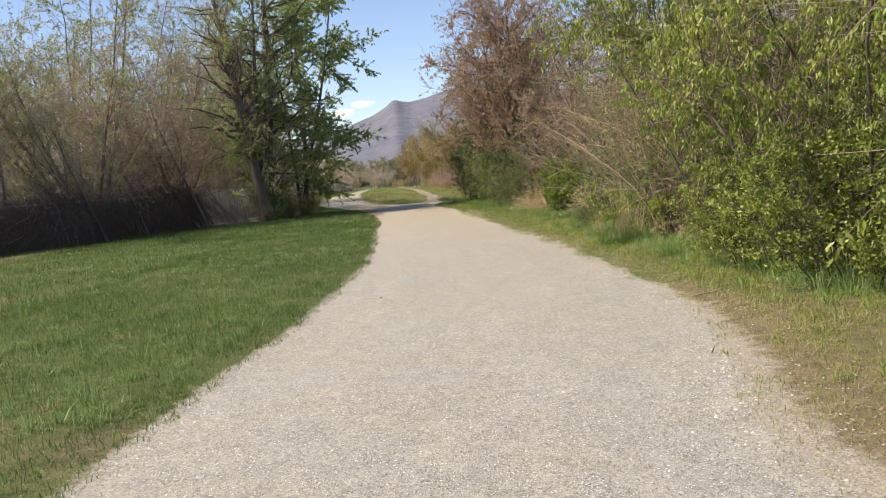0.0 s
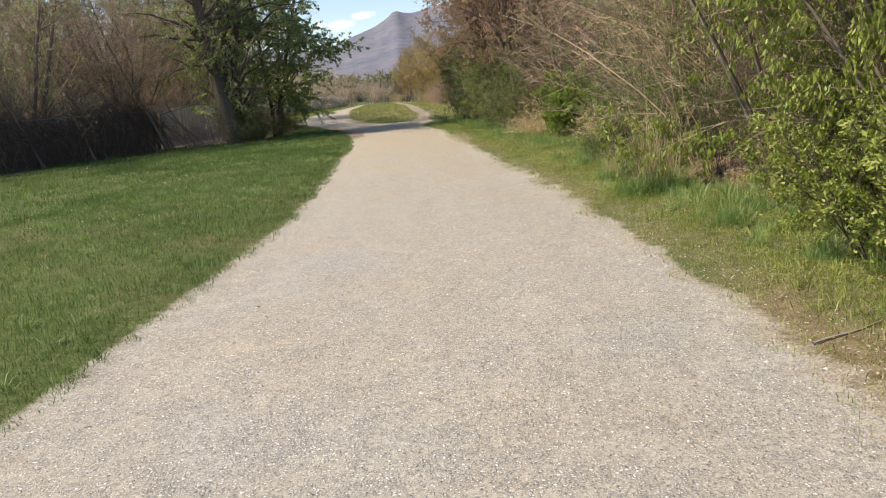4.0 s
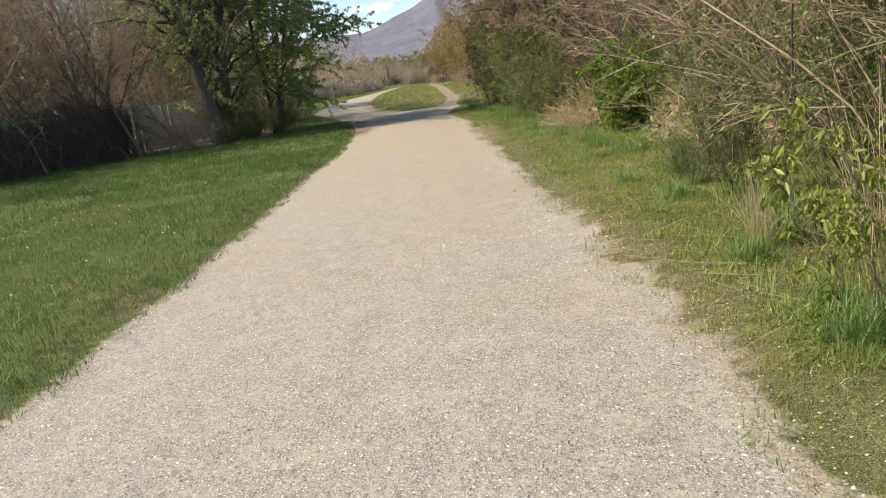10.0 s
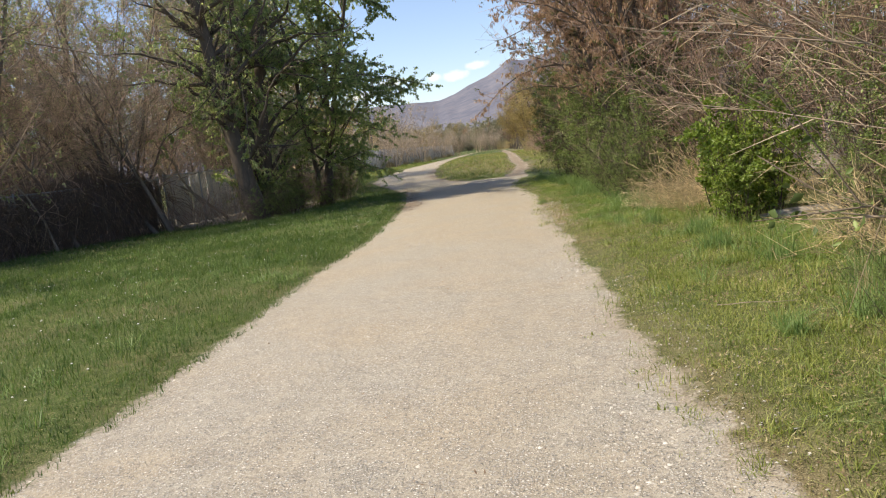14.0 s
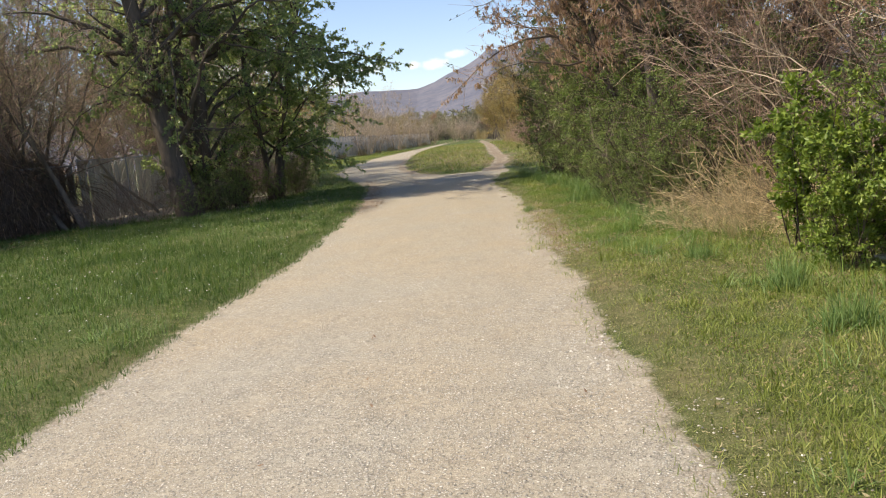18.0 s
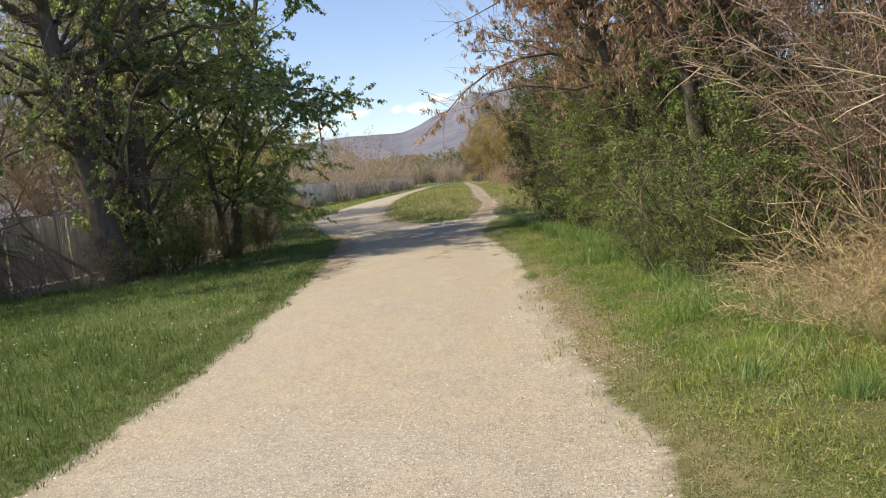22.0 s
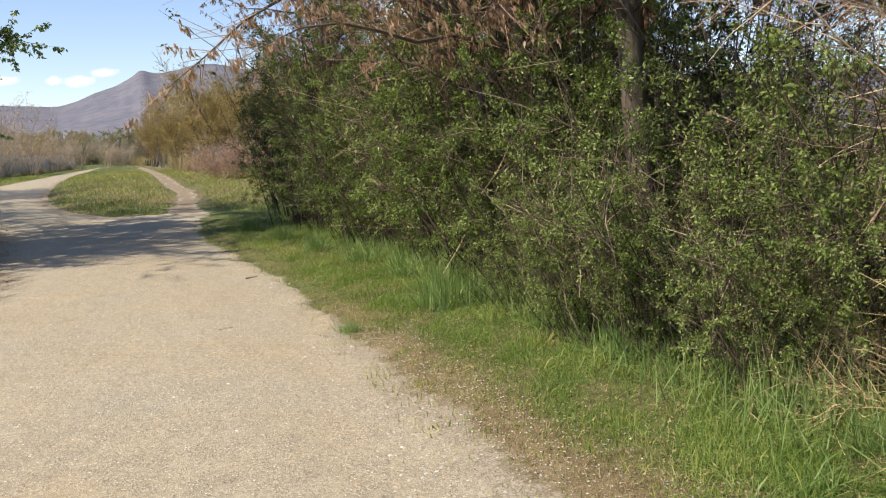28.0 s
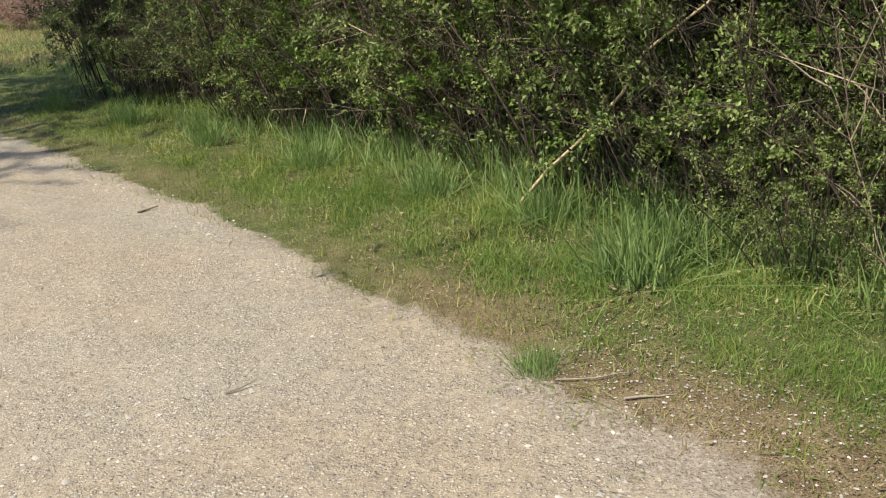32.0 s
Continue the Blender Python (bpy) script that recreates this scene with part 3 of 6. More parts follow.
def spill(x, y):
    """How far the gravel spills into the grass on the ragged side, in patches."""
    y = np.asarray(y, float)
    loose = smooth(14.5, 16.0, y) * smooth(21.5, 19.5, y)
    return (np.asarray(x) > 0) * smooth(52, 46, y) * (np.maximum(0.17 * wave(2.3 * x, 2.1 * y, 6.0), -0.1) + 0.28 * loose * smooth(-0.5, 0.5, wave(4.6 * x, 3.9 * y, 2.0)))


def fray(x, y):
    """Unevenness of the edges where the paths part."""
    return 0.3 * wave(1.7 * x, 1.5 * y, 8.0) * smooth(51, 54, y)


def off_track(x, y):
    return np.where((np.asarray(y) > 51) & (np.asarray(y) < 165), np.abs(x - np.interp(y, TRACK_Y, TRACK_X)) - 0.27 - 0.25 * smooth(56, 52, y) + 0.1 * wave(2.0 * x, 3.0 * y, 4.0), 9.0)


def litter_bank(x, y):
    """A low bare bank under the thicket, covered in dead leaves."""
    return smooth(1.15, 0.75, np.hypot((np.asarray(x) - 4.75) / 0.8, (np.asarray(y) - 15.6) / 1.3) + 0.12 * wave(3 * np.asarray(x), 3 * np.asarray(y), 1.0))


def ground_z(x, y):
    x, y = np.asarray(x, float), np.asarray(y, float)
    off = np.minimum(off_path(x, y), off_track(x, y) + 0.2)
    z = 0.035 * wave(x, y) * smooth(0.0, 2.0, off)
    z = z + 0.045 * smooth(0.05, 0.6, off) + 0.03 * smooth(0.0, -1.2, off)
    z = z + 0.16 * smooth(54, 64, y) * smooth(110, 80, y) * smooth(0.2, 2.2, off) * (x > path_left(y)) * (x < np.interp(y, TRACK_Y, TRACK_X))
    z = z + 0.5 * smooth(48, 80, y) + 0.2 * smooth(2.0, 7.0, path_left(y) - x) * smooth(60, 76, y)
    return z + 0.25 * smooth(4.5, 9.0, x) * smooth(60, 50, y) + 0.2 * litter_bank(x, y)


def dryness(x, y):
    """Share of dry grass."""
    off = off_path(x, y)
    right = x > 0
    d = np.where(right, 0.2 + 0.25 * smooth(12, 8, y) + 0.2 * smooth(13, 16, y) * smooth(24, 20, y) + 0.3 * smooth(28, 31, y) * smooth(37, 34.5, y), 0.12) * np.exp(-((off - 0.2) / 0.35) ** 2)
    d = d + np.where(right, 0.36 * smooth(12, 6, y) * smooth(2.6, 0.6, off) + 0.35 * smooth(29, 31, y) * smooth(37, 34, y) * smooth(1.1, 0.4, off), 0)
    d = d + np.where(~right, 0.24 * smooth(0.1, 0.7, wave(0.5 * x, 0.9 * y, 3.0)) * smooth(38, 28, y), 0)
    d = d + 0.5 * smooth(5.0, 7.5, x) + 0.5 * smooth(-12.5, -14.5, x) * smooth(66, 58, y) + 0.5 * smooth(53, 57, y) * smooth(-8, -4, x) * smooth(-0.5, 0.5, wave(0.9 * x, 0.7 * y, 2.0) + 0.3)
    return np.clip(d, 0, 1)


def bareness(x, y):
    off = np.minimum(off_path(x, y), off_track(x, y))
    b = np.where(x < 0, 0.75 * smooth(0.14, -0.05, off), 0.75 * smooth(0.2 + 0.3 * smooth(11, 6, y) + 0.2 * smooth(13, 16, y) * smooth(23, 20, y) + 0.25 * smooth(28, 31, y) * smooth(37, 34.5, y), -0.05, off - 0.6 * spill(x, y)))
    b = b + 0.12 * smooth(2.8, 3.8, x) * smooth(24, 18, y) * smooth(5, 8, y) + 0.15 * smooth(4.2, 5.6, x)
    b = b + 0.1 * smooth(13.5, 15.5, -x) * smooth(60, 50, y) + 0.6 * smooth(3, 1, np.abs(y - 48) - 4) * smooth(-6.5, -9, x)
    return np.clip(b, 0, 1)


def soil_dryness(x, y):
    """Dry litter shows between the blades of the verge more than in the lawn."""
    return np.clip(dryness(x, y) + litter_bank(x, y) + 0.16 * (np.asarray(x) > 0) * smooth(48, 44, y) * smooth(0.0, 0.4, off_path(x, y)), 0, 1)


# ---- ground ----
def ground_sheet():
    xs = np.concatenate([[-4500, -1500, -500, -200, -100, -60], np.arange(-40, -9, 1.0), np.arange(-9, 6.01, 0.15), np.arange(7, 30, 1.0), [40, 60, 100, 200, 500, 1500, 4500]])
    ys = np.concatenate([[-4500, -1500, -500, -150, -50, -20], np.arange(-10, 0, 1.0), np.arange(0, 60, 0.2), np.arange(60, 130, 1.0), [140, 160, 190, 240, 320, 450, 700, 1500, 4500]])
    X, Y = np.meshgrid(xs, ys)
    x, y = X.ravel(), Y.ravel()
    z = ground_z(x, y) - 0.03 * smooth(0.35, 0.1, np.minimum(off_path(x, y), off_track(x, y)))
    w = len(xs)
    i = (np.arange(len(ys) - 1)[:, None] * w + np.arange(w - 1)[None]).ravel()
    f = np.stack([i, i + 1, i + w + 1, i + w], -1)
    me = raw_mesh("ground", np.stack([x, y, z], -1), [f], MAT["ground"], True)
    for key, vals in (("bare", bareness(x, y)), ("dry", soil_dryness(x, y))):
        me.attributes.new(key, "FLOAT", "POINT").data.foreach_set("value", vals.astype(np.float32))
    return tagged(new("ground", me), "grassy ground with dry patches and bare soil", "ground", kind="structure")


def sheet(name, label, ys, a, b, n, category):
    s = np.linspace(0, 1, n)
    x = a[:, None] * (1 - s) + b[:, None] * s
    y = np.repeat(ys[:, None], n, 1)
    off = np.minimum(off_path(x, y), off_track(x, y))
    z = ground_z(x, y) + 0.004 + 0.008 * smooth(0.3, 0.0, off) + 0.005 * wave(1.7 * x, 1.3 * y, 2.0) * smooth(0.2, -0.2, off)
    i = (np.arange(len(ys) - 1)[:, None] * n + np.arange(n - 1)[None]).ravel()
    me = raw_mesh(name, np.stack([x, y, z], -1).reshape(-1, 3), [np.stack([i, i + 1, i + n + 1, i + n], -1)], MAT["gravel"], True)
    x, y, off = x.ravel(), y.ravel(), off.ravel()
    dirt = np.clip(smooth(-0.7, 0.0, x - path_right(y)) * smooth(52, 53.5, y) * smooth(78, 60, y) + smooth(53.0, 55.5, y) * smooth(-0.25, 0.1, off_path(x, y)) + smooth(36, 41, y) * smooth(54, 50, y) * smooth(-0.9, -0.1, path_left(y) - x) * smooth(-0.4, 0.4, wave(2 * x, 2 * y, 3.0) + 0.2), 0, 1)
    for key, vals in (("dirt", dirt), ("edge", off - spill(x, y) + fray(x, y)), ("bare", bareness(x, y)), ("dry", soil_dryness(x, y))):
        me.attributes.new(key, "FLOAT", "POINT").data.foreach_set("value", vals.astype(np.float32))
    return tagged(new(name, me), label, category, kind="structure")


def path_sheet():
    ys = np.concatenate([np.arange(-25, 0, 0.5), np.arange(0, 62, 0.12), np.arange(62, 120, 0.5), np.arange(120, 200, 4)])
    return sheet("path", "pale crushed gravel footpath with ragged edges", ys, path_left(ys) - 0.4, path_right(ys) + 0.6, 41, "path")


def track_sheet():
    ys = np.arange(51.5, 165, 0.3)
    c = np.interp(ys, TRACK_Y, TRACK_X)
    return sheet("track", "narrow trodden dirt track through grass", ys, c - 0.8, c + 0.8, 17, "track")


ground_sheet()
path_sheet()
track_sheet()


# ---- mountain, clouds, far houses ----
hill_points = []


def hill_z(x, y):
    rs, az, v = hill_points[0]
    i = int(np.argmin(np.abs(rs - math.hypot(x, y))))
    return float(v[i, int(np.argmin(np.abs(az - math.atan2(x, y)))), 2])


def mountain():
    az = np.radians(np.concatenate([np.arange(-180, -30, 3.0), np.arange(-30, 30, 0.2), np.arange(30, 180.1, 3.0)]))
    tab_a = [-180, -90, -40, -25, -15, -11.4, -7.4, -6.2, -5.2, -3.9, -3.1, -2.55, -2.3, -1.9, -1.3, 0, 1.0, 1.9, 4, 8, 15, 30, 60, 90, 180]
    tab_e = [2.0, 2.5, 3.0, 3.4, 3.6, 3.65, 3.5, 3.85, 4.3, 4.72, 5.15, 5.62, 5.66, 5.5, 5.42, 5.68, 5.9, 5.98, 5.6, 5.0, 4.5, 4.0, 3.0, 2.5, 2.0]
    top = np.tan(np.radians(np.interp(np.degrees(az), tab_a, tab_e)))
    rs = np.concatenate([np.linspace(1100, 3300, 70), np.linspace(3360, 4200, 6)])
    rng = np.random.default_rng(3)
    verts = []
    for r in rs:
        s = (r - 1100) / 2200
        for a, e in zip(az, top):
            x, y = r * math.sin(a), r * math.cos(a)
            shape = min(s, 1) ** 1.55 if r <= 3300 else 1 - (r - 3300) / 1500
            g = noise.fractal(Vector((x * 0.0022, y * 0.0022, 1.7)), 1.0, 2.1, 3)
            ridge = 1 - abs(noise.noise(Vector((a * 22, s * 2.0, 4.0))))
            z = e * 3300 * shape * (1 + (0.22 * g - 0.18 * (1 - ridge)) * max(0, 1 - s) ** 0.7) + (1.4 * noise.noise(Vector((a * 110, s * 9, 0))) + 3.5 * noise.noise(Vector((a * 40, s * 8, 3.0)))) * min(s, 1)
            verts.append((x, y, z - 6))
    w = len(az)
    i = (np.arange(len(rs) - 1)[:, None] * w + np.arange(w - 1)[None]).ravel()
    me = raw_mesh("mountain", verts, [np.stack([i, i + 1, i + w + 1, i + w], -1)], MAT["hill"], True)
    hill_points.append((rs, az, np.array(verts).reshape(len(rs), len(az), 3)))
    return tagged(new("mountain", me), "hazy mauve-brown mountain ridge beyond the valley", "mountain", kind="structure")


mountain()

for az, el, wide, high in ((-10.4, 5.0, 130, 36), (-7.5, 5.0, 60, 34), (-6.1, 4.95, 120, 44), (-4.6, 5.45, 105, 34), (-12.8, 4.4, 120, 45), (-20, 5.5, 420, 120), (14, 8.5, 360, 130)):
    bm = bmesh.new()
    bmesh.ops.create_grid(bm, x_segments=2, y_segments=2, size=0.5, matrix=pose(0, 0, 0, 90, 0, 0) @ Matrix.Diagonal((wide * 1.5, high * 1.5, 1, 1)))
    ob = part("cloud", bm, MAT["cloud"], None)
    r = 4300.0
    ob.matrix_basis = pose(r * math.sin(radians(az)), r * math.cos(radians(az)), r * math.tan(radians(el)), 0, 0, -az)
    tagged(ob, "small white cumulus cloud low over the ridge", "cloud", "clouds over the ridge", "structure")


# ---- trees on the lawn side ----
def wood_tree(seed, stems, height, toward, leaves):
    return plant("deciduous_tree", "slender leaning tree with sparse fresh spring leaves", "tree", seed, stems=stems, base_r=0.6, stem_len=height, stem_r=0.1, lean=0.3, wob=0.07, lift=0.02, toward=toward,
                 b1=34 * stems, l1=0.34, a1=42, lift1=0.03, from1=0.06, b2=420 * stems, l2=0.95, lift2=-0.01, twig_r=0.0065, tn=2, bark="bark_grey", twig="twig_brown", taper=0.5, each=2,
                 foliage=[("crown", "leaf_tree", leaves, 0.1, 0.06, 0.35)])


TREES = [wood_tree(11, 4, 12.0, (-0.05, 0.0), 17000), wood_tree(12, 5, 10.5, (-0.2, 0.02), 16000), wood_tree(13, 3, 13.0, (-0.26, 0.0), 16000)]
spots = [(-15.2, 36.5), (-17.6, 33.0), (-15.4, 54.5), (-13.6, 53.5), (-12.6, 55.0), (-15.6, 58.0), (-14.0, 62.0), (-14.6, 66.0), (-19.6, 31.0), (-20.5, 51.0), (-24.0, 50.0), (-22.0, 56.0), (-21.0, 45.5), (-26.5, 46.0), (-18.5, 57.0), (-26.0, 57.0)]
for i, (x, y) in enumerate(spots):
    if i < 3:
        place(TREES[i], x, y, 40 * i, 1.0)
    else:
        put(TREES[i % 3], x, y, (25, -30, 10, -15)[i % 4] if i % 3 else 97 * i, 0.85 + 0.1 * (i % 4))
for ob in [o for o in scene.objects if o.name.startswith("deciduous_tree")]:
    ob["group"] = "trees along the fence"

cotton = plant("cottonwood_tree", "large cottonwood with dark furrowed trunk and small glossy green leaves", "tree", 21, stems=2, base_r=0.5, stem_len=16.5, stem_r=0.26, lean=0.1, wob=0.05, lift=0.02,
               b1=105, l1=0.17, a1=60, lift1=-0.02, from1=0.06, b2=2600, l2=0.95, lift2=-0.08, tn=2, twig_r=0.005, bark="bark_dark", twig="twig_brown", clump=0.75, each=2, limbs=True, taper=-0.85, foliage=[("crown", "leaf_cotton", 46000, 0.1, 0.07, 0.5)])
place(cotton, -9.1, 44.8, 20)
leaner = plant("leaning_tree", "leaning tree with a thick dark trunk and sparse leaves", "tree", 22, stems=1, stem_len=12.0, stem_r=0.33, lean=0.02, wob=0.02, lift=0.01, toward=(-0.22, 0.03),
               b1=60, l1=0.32, a1=58, lift1=0.02, from1=0.15, b2=2200, l2=0.9, tn=2, twig_r=0.005, bark="bark_dark", twig="twig_brown", limbs=True, foliage=[("crown", "leaf_tree", 6000, 0.08, 0.05, 0.4)])
place(leaner, -8.6, 42.4, 0)
limb = plant("overhanging_tree", "cottonwood with low boughs of broad green leaves over the path", "tree", 24, stems=3, base_r=0.4, stem_len=13.5, stem_r=0.14, lean=0.14, wob=0.05, lift=0.02, toward=(0.13, 0.0),
             b1=96, l1=0.28, a1=62, lift1=-0.02, from1=0.1, b2=2600, l2=0.8, lift2=-0.06, tn=2, twig_r=0.005, bark="bark_dark", twig="twig_brown", limbs=True, taper=0.3, clump=0.9, each=2, foliage=[("crown", "leaf_cotton", 88000, 0.1, 0.07, 0.5)])
place(limb, -7.5, 47.4, 0)
tangle = plant("bare_tree", "leaning bare brown tree with a tangle of arching twigs", "tree", 26, stems=7, base_r=0.7, stem_len=8.5, stem_r=0.07, lean=0.4, wob=0.09, lift=0.0, toward=(0.05, 0.0), b1=150, l1=0.38, a1=42, lift1=-0.02, from1=0.12,
               b2=3400, l2=1.1, lift2=-0.05, tn=3, twig_r=0.0055, bark="bark_grey", twig="twig_brown", foliage=[("bud_haze", "leaf_tree", 4000, 0.06, 0.035, 0.4)])
place(tangle, -13.3, 42.2)
for i, (x, y, s) in enumerate(((-14.6, 44.6, 1.0), (-15.6, 40.0, 0.8), (-13.4, 48.6, 0.7))):
    put(tangle, x, y, (200, 70, 310, 140, 20, 255)[i], s)
for ob in [o for o in scene.objects if o.name.startswith("bare_tree")]:
    ob["group"] = "bare trees behind the fence"

slant = plant("slanting_tree", "leaning grey-brown bare trunks arching over the fence", "tree", 27, stems=6, base_r=0.9, stem_len=8.6, stem_r=0.075, lean=0.18, wob=0.06, lift=0.015, toward=(-0.62, -0.05), b1=80, l1=0.3, a1=44, lift1=0.02, from1=0.2,
              b2=1300, l2=0.9, lift2=-0.03, tn=3, twig_r=0.0055, bark="bark_grey", twig="twig_brown", limbs=True, foliage=[("bud_haze", "leaf_tree", 1600, 0.07, 0.04, 0.4)])
place(slant, -12.0, 42.0)
put(slant, -13.4, 39.2, -25, 0.9)
put(slant, -14.6, 35.6, 15, 0.85)

# ---- bare brush along the fence ----
def brush(seed, height, stems, twigs, twig, leaf=(), label="tangled bare brown brush", lean=0.5, lift=0.0, name="bare_shrub", spread=0.45, r=0.014, tn=2):
    return plant(name, label, "shrub", seed, stems=stems, base_r=spread, stem_len=height, stem_r=r, lean=lean, wob=0.12, lift=lift, b1=stems * 8, l1=0.42, a1=36, lift1=0.01, from1=0.15,
                 b2=twigs, l2=0.5, lift2=0.0, twig_r=0.0038, bark=twig, twig=twig, foliage=leaf, trunk_name="stem", tn=tn)


BROWN = [brush(31, 3.4, 20, 950, "twig_dusk", r=0.018), brush(32, 2.6, 24, 950, "twig_dusk", lean=0.8), brush(33, 5.0, 16, 1100, "twig_dusk", lean=0.4, r=0.02)]
rng = np.random.default_rng(40)
first = set()
for i in range(26):
    s = i / 25
    x = -18.4 + 4.7 * s + rng.normal() * 0.4 - (1.0 if i % 3 == 0 else 0)
    y = 29.5 + 13.0 * s + rng.normal() * 0.4
    k = i % 3
    if k in first:
        put(BROWN[k], x, y, rng.uniform(0, 360), rng.uniform(0.6, 0.95))
    else:
        first.add(k)
        place(BROWN[k], x, y)
for x, y, s in ((5.2, 16.6, 0.55), (5.5, 19.2, 0.6), (5.2, 14.2, 0.5), (6.0, 13.2, 0.7), (6.2, 16.0, 0.8)):
    put(BROWN[1], x, y, 50 * x, s, label="low dry brown brush beside the leafy trees")
for x, y in ((-10.4, 52.5), (-9.6, 50.0), (-9.9, 55.0), (-8.6, 50.8), (-10.6, 58.0), (-11.4, 61.5), (-11.8, 65.0), (-12.2, 69.0)):
    put(BROWN[1], x, y, 70 * x, 0.62, label="low dark brush at the foot of the trees")

for i, (x, y, s) in enumerate(((-14.6, 51.0, 0.9), (-14.0, 54.6, 0.8))):
    put(BROWN[2], x, y, 88 * i, s, label="tall bare brush behind the fence")

# ---- lime-leaved tree and thickets on the other side ----
lime = plant("leafy_tree", "small tree with drooping fresh yellow-green leaves", "tree", 51, stems=9, base_r=0.9, stem_len=5.6, stem_r=0.032, lean=0.6, wob=0.08, lift=0.0, toward=(-0.08, 0.0),
             b1=120, l1=0.36, a1=52, lift1=0.0, from1=0.2, b2=1700, l2=0.75, lift2=-0.12, twig_r=0.0035, bark="bark_dark", twig="twig_grey", taper=0.3, clump=0.6, foliage=[("crown", "leaf_lime", 34000, 0.078, 0.03, 0.7)])
place(lime, 5.0, 10.4, 0)
put(lime, 7.2, 13.1, 130, 1.0)
put(lime, 7.0, 8.0, 220, 1.1)
bough = plant("leafy_tree", "leaning young tree whose yellow-green boughs reach over the verge", "tree", 52, stems=3, base_r=0.3, stem_len=5.0, stem_r=0.032, lean=0.15, wob=0.06, lift=0.0, toward=(-0.42, 0.0),
              b1=40, l1=0.3, a1=44, lift1=0.06, from1=0.6, b2=420, l2=0.5, lift2=0.0, twig_r=0.004, bark="bark_grey", twig="twig_grey", foliage=[("crown", "leaf_lime", 6000, 0.07, 0.031, 0.6)])
place(bough, 5.0, 14.6, 0)

GREY = [brush(61, 5.4, 24, 1900, "twig_grey", [("bud_haze", "leaf_olive", 5000, 0.055, 0.03, 0.3)], "tangled grey thicket with a few opening leaves", 0.35),
        brush(62, 4.4, 26, 1900, "twig_tan", [("bud_haze", "leaf_shrub", 4200, 0.055, 0.03, 0.3)], "tangled tan thicket of arching stems", 0.42),
        brush(63, 6.2, 20, 1900, "twig_red", [("bud_haze", "leaf_rust", 5000, 0.055, 0.03, 0.5)], "reddish brown thicket in bud", 0.35)]
grey_spots = [(6.6, 15.0, 0), (6, 17.2, 1), (7.2, 18.6, 0), (6.2, 20.0, 1), (7, 22.0, 0), (6.1, 23.6, 1), (7.6, 24.4, 0), (8.4, 21.0, 0), (8.6, 17.0, 1), (7.9, 27.5, 2), (7.2, 29.6, 2), (6.8, 30.8, 0), (8.8, 31.5, 0), (7.9, 34.5, 2), (6.9, 33.0, 1), (8.5, 38.0, 0)]
grey_spots += [(7.1, 41.0, 2), (9.6, 14.0, 0), (10, 26.0, 0), (10.4, 19.0, 0), (7.3, 45.0, 0), (6.1, 48.5, 2), (9.5, 44.0, 1), (6.2, 28.6, 2), (5.9, 13.2, 1), (4.5, 39.2, 0), (4.0, 45.4, 0), (4.1, 51.0, 0), (4.6, 43.4, 0), (5.0, 36.4, 0), (5, 17.4, 1), (5.2, 19.6, 0)]
first = set()
for i, (x, y, k) in enumerate(grey_spots):
    if k in first:
        put(GREY[k], x, y, 71 * i, 0.85 + 0.09 * (i % 4), 0.62 if y > 32 else 0.75 if k == 2 else 1.0)
    else:
        first.add(k)
        place(GREY[k], x, y)

# extra thickets added at the back to block light and darken the gaps
for i, (x, y, k) in enumerate(((9.4, 15.8, 1), (11.2, 13.0, 0), (9.2, 19.0, 2), (11.6, 16.6, 1), (9.0, 23.0, 0), (11.0, 22.0, 2), (9.2, 28.8, 1), (11.4, 28.0, 0), (10.6, 11.0, 2), (8.8, 12.2, 0))):
    put(GREY[k], x, y, 53 * i, 1.1, 0.9, "added grey-brown thicket that blocks light behind the nearer shrubs")

bramble = brush(66, 1.9, 38, 650, "twig_straw", [("dry_leaf_litter", "leaf_tan", 1100, 0.12, 0.008, 0.2)], "low tangle of dry tan arching stems", 1.3, -0.03, "dry_bramble", 0.6, 0.007)
place(bramble, 4.4, 30.6, 0, 0.72)
put(bramble, 4.1, 31.2, 120, 0.6)
put(bramble, 4.8, 30.1, 30, 0.7)
put(bramble, 3.75, 30.6, 230, 0.4)
put(bramble, 4.6, 32.6, 300, 0.8)
put(bramble, 3.35, 30.3, 75, 0.55)
put(bramble, 3.5, 31.5, 160, 0.6)
put(bramble, 3.65, 29.5, 15, 0.5)
put(bramble, 5.1, 15.6, 260, 0.55)
put(bramble, 4.6, 23.0, 320, 0.8)
put(GREY[2], 4.5, 31.2, 25, 0.62)
rod_stems = brush(67, 1.7, 9, 60, "twig_grey", [("bud_haze", "leaf_shrub", 500, 0.035, 0.018, 0.2)], "thin upright grey-brown stems with few leaves", 0.14, 0.0, "stem_clump", 0.55, 0.0055)
place(rod_stems, 3.15, 34.5)
for i, (x, y, s) in enumerate(((3.05, 33.5, 0.95), (3.3, 32.6, 0.8))):
    put(rod_stems, x, y, 67 * i, s)

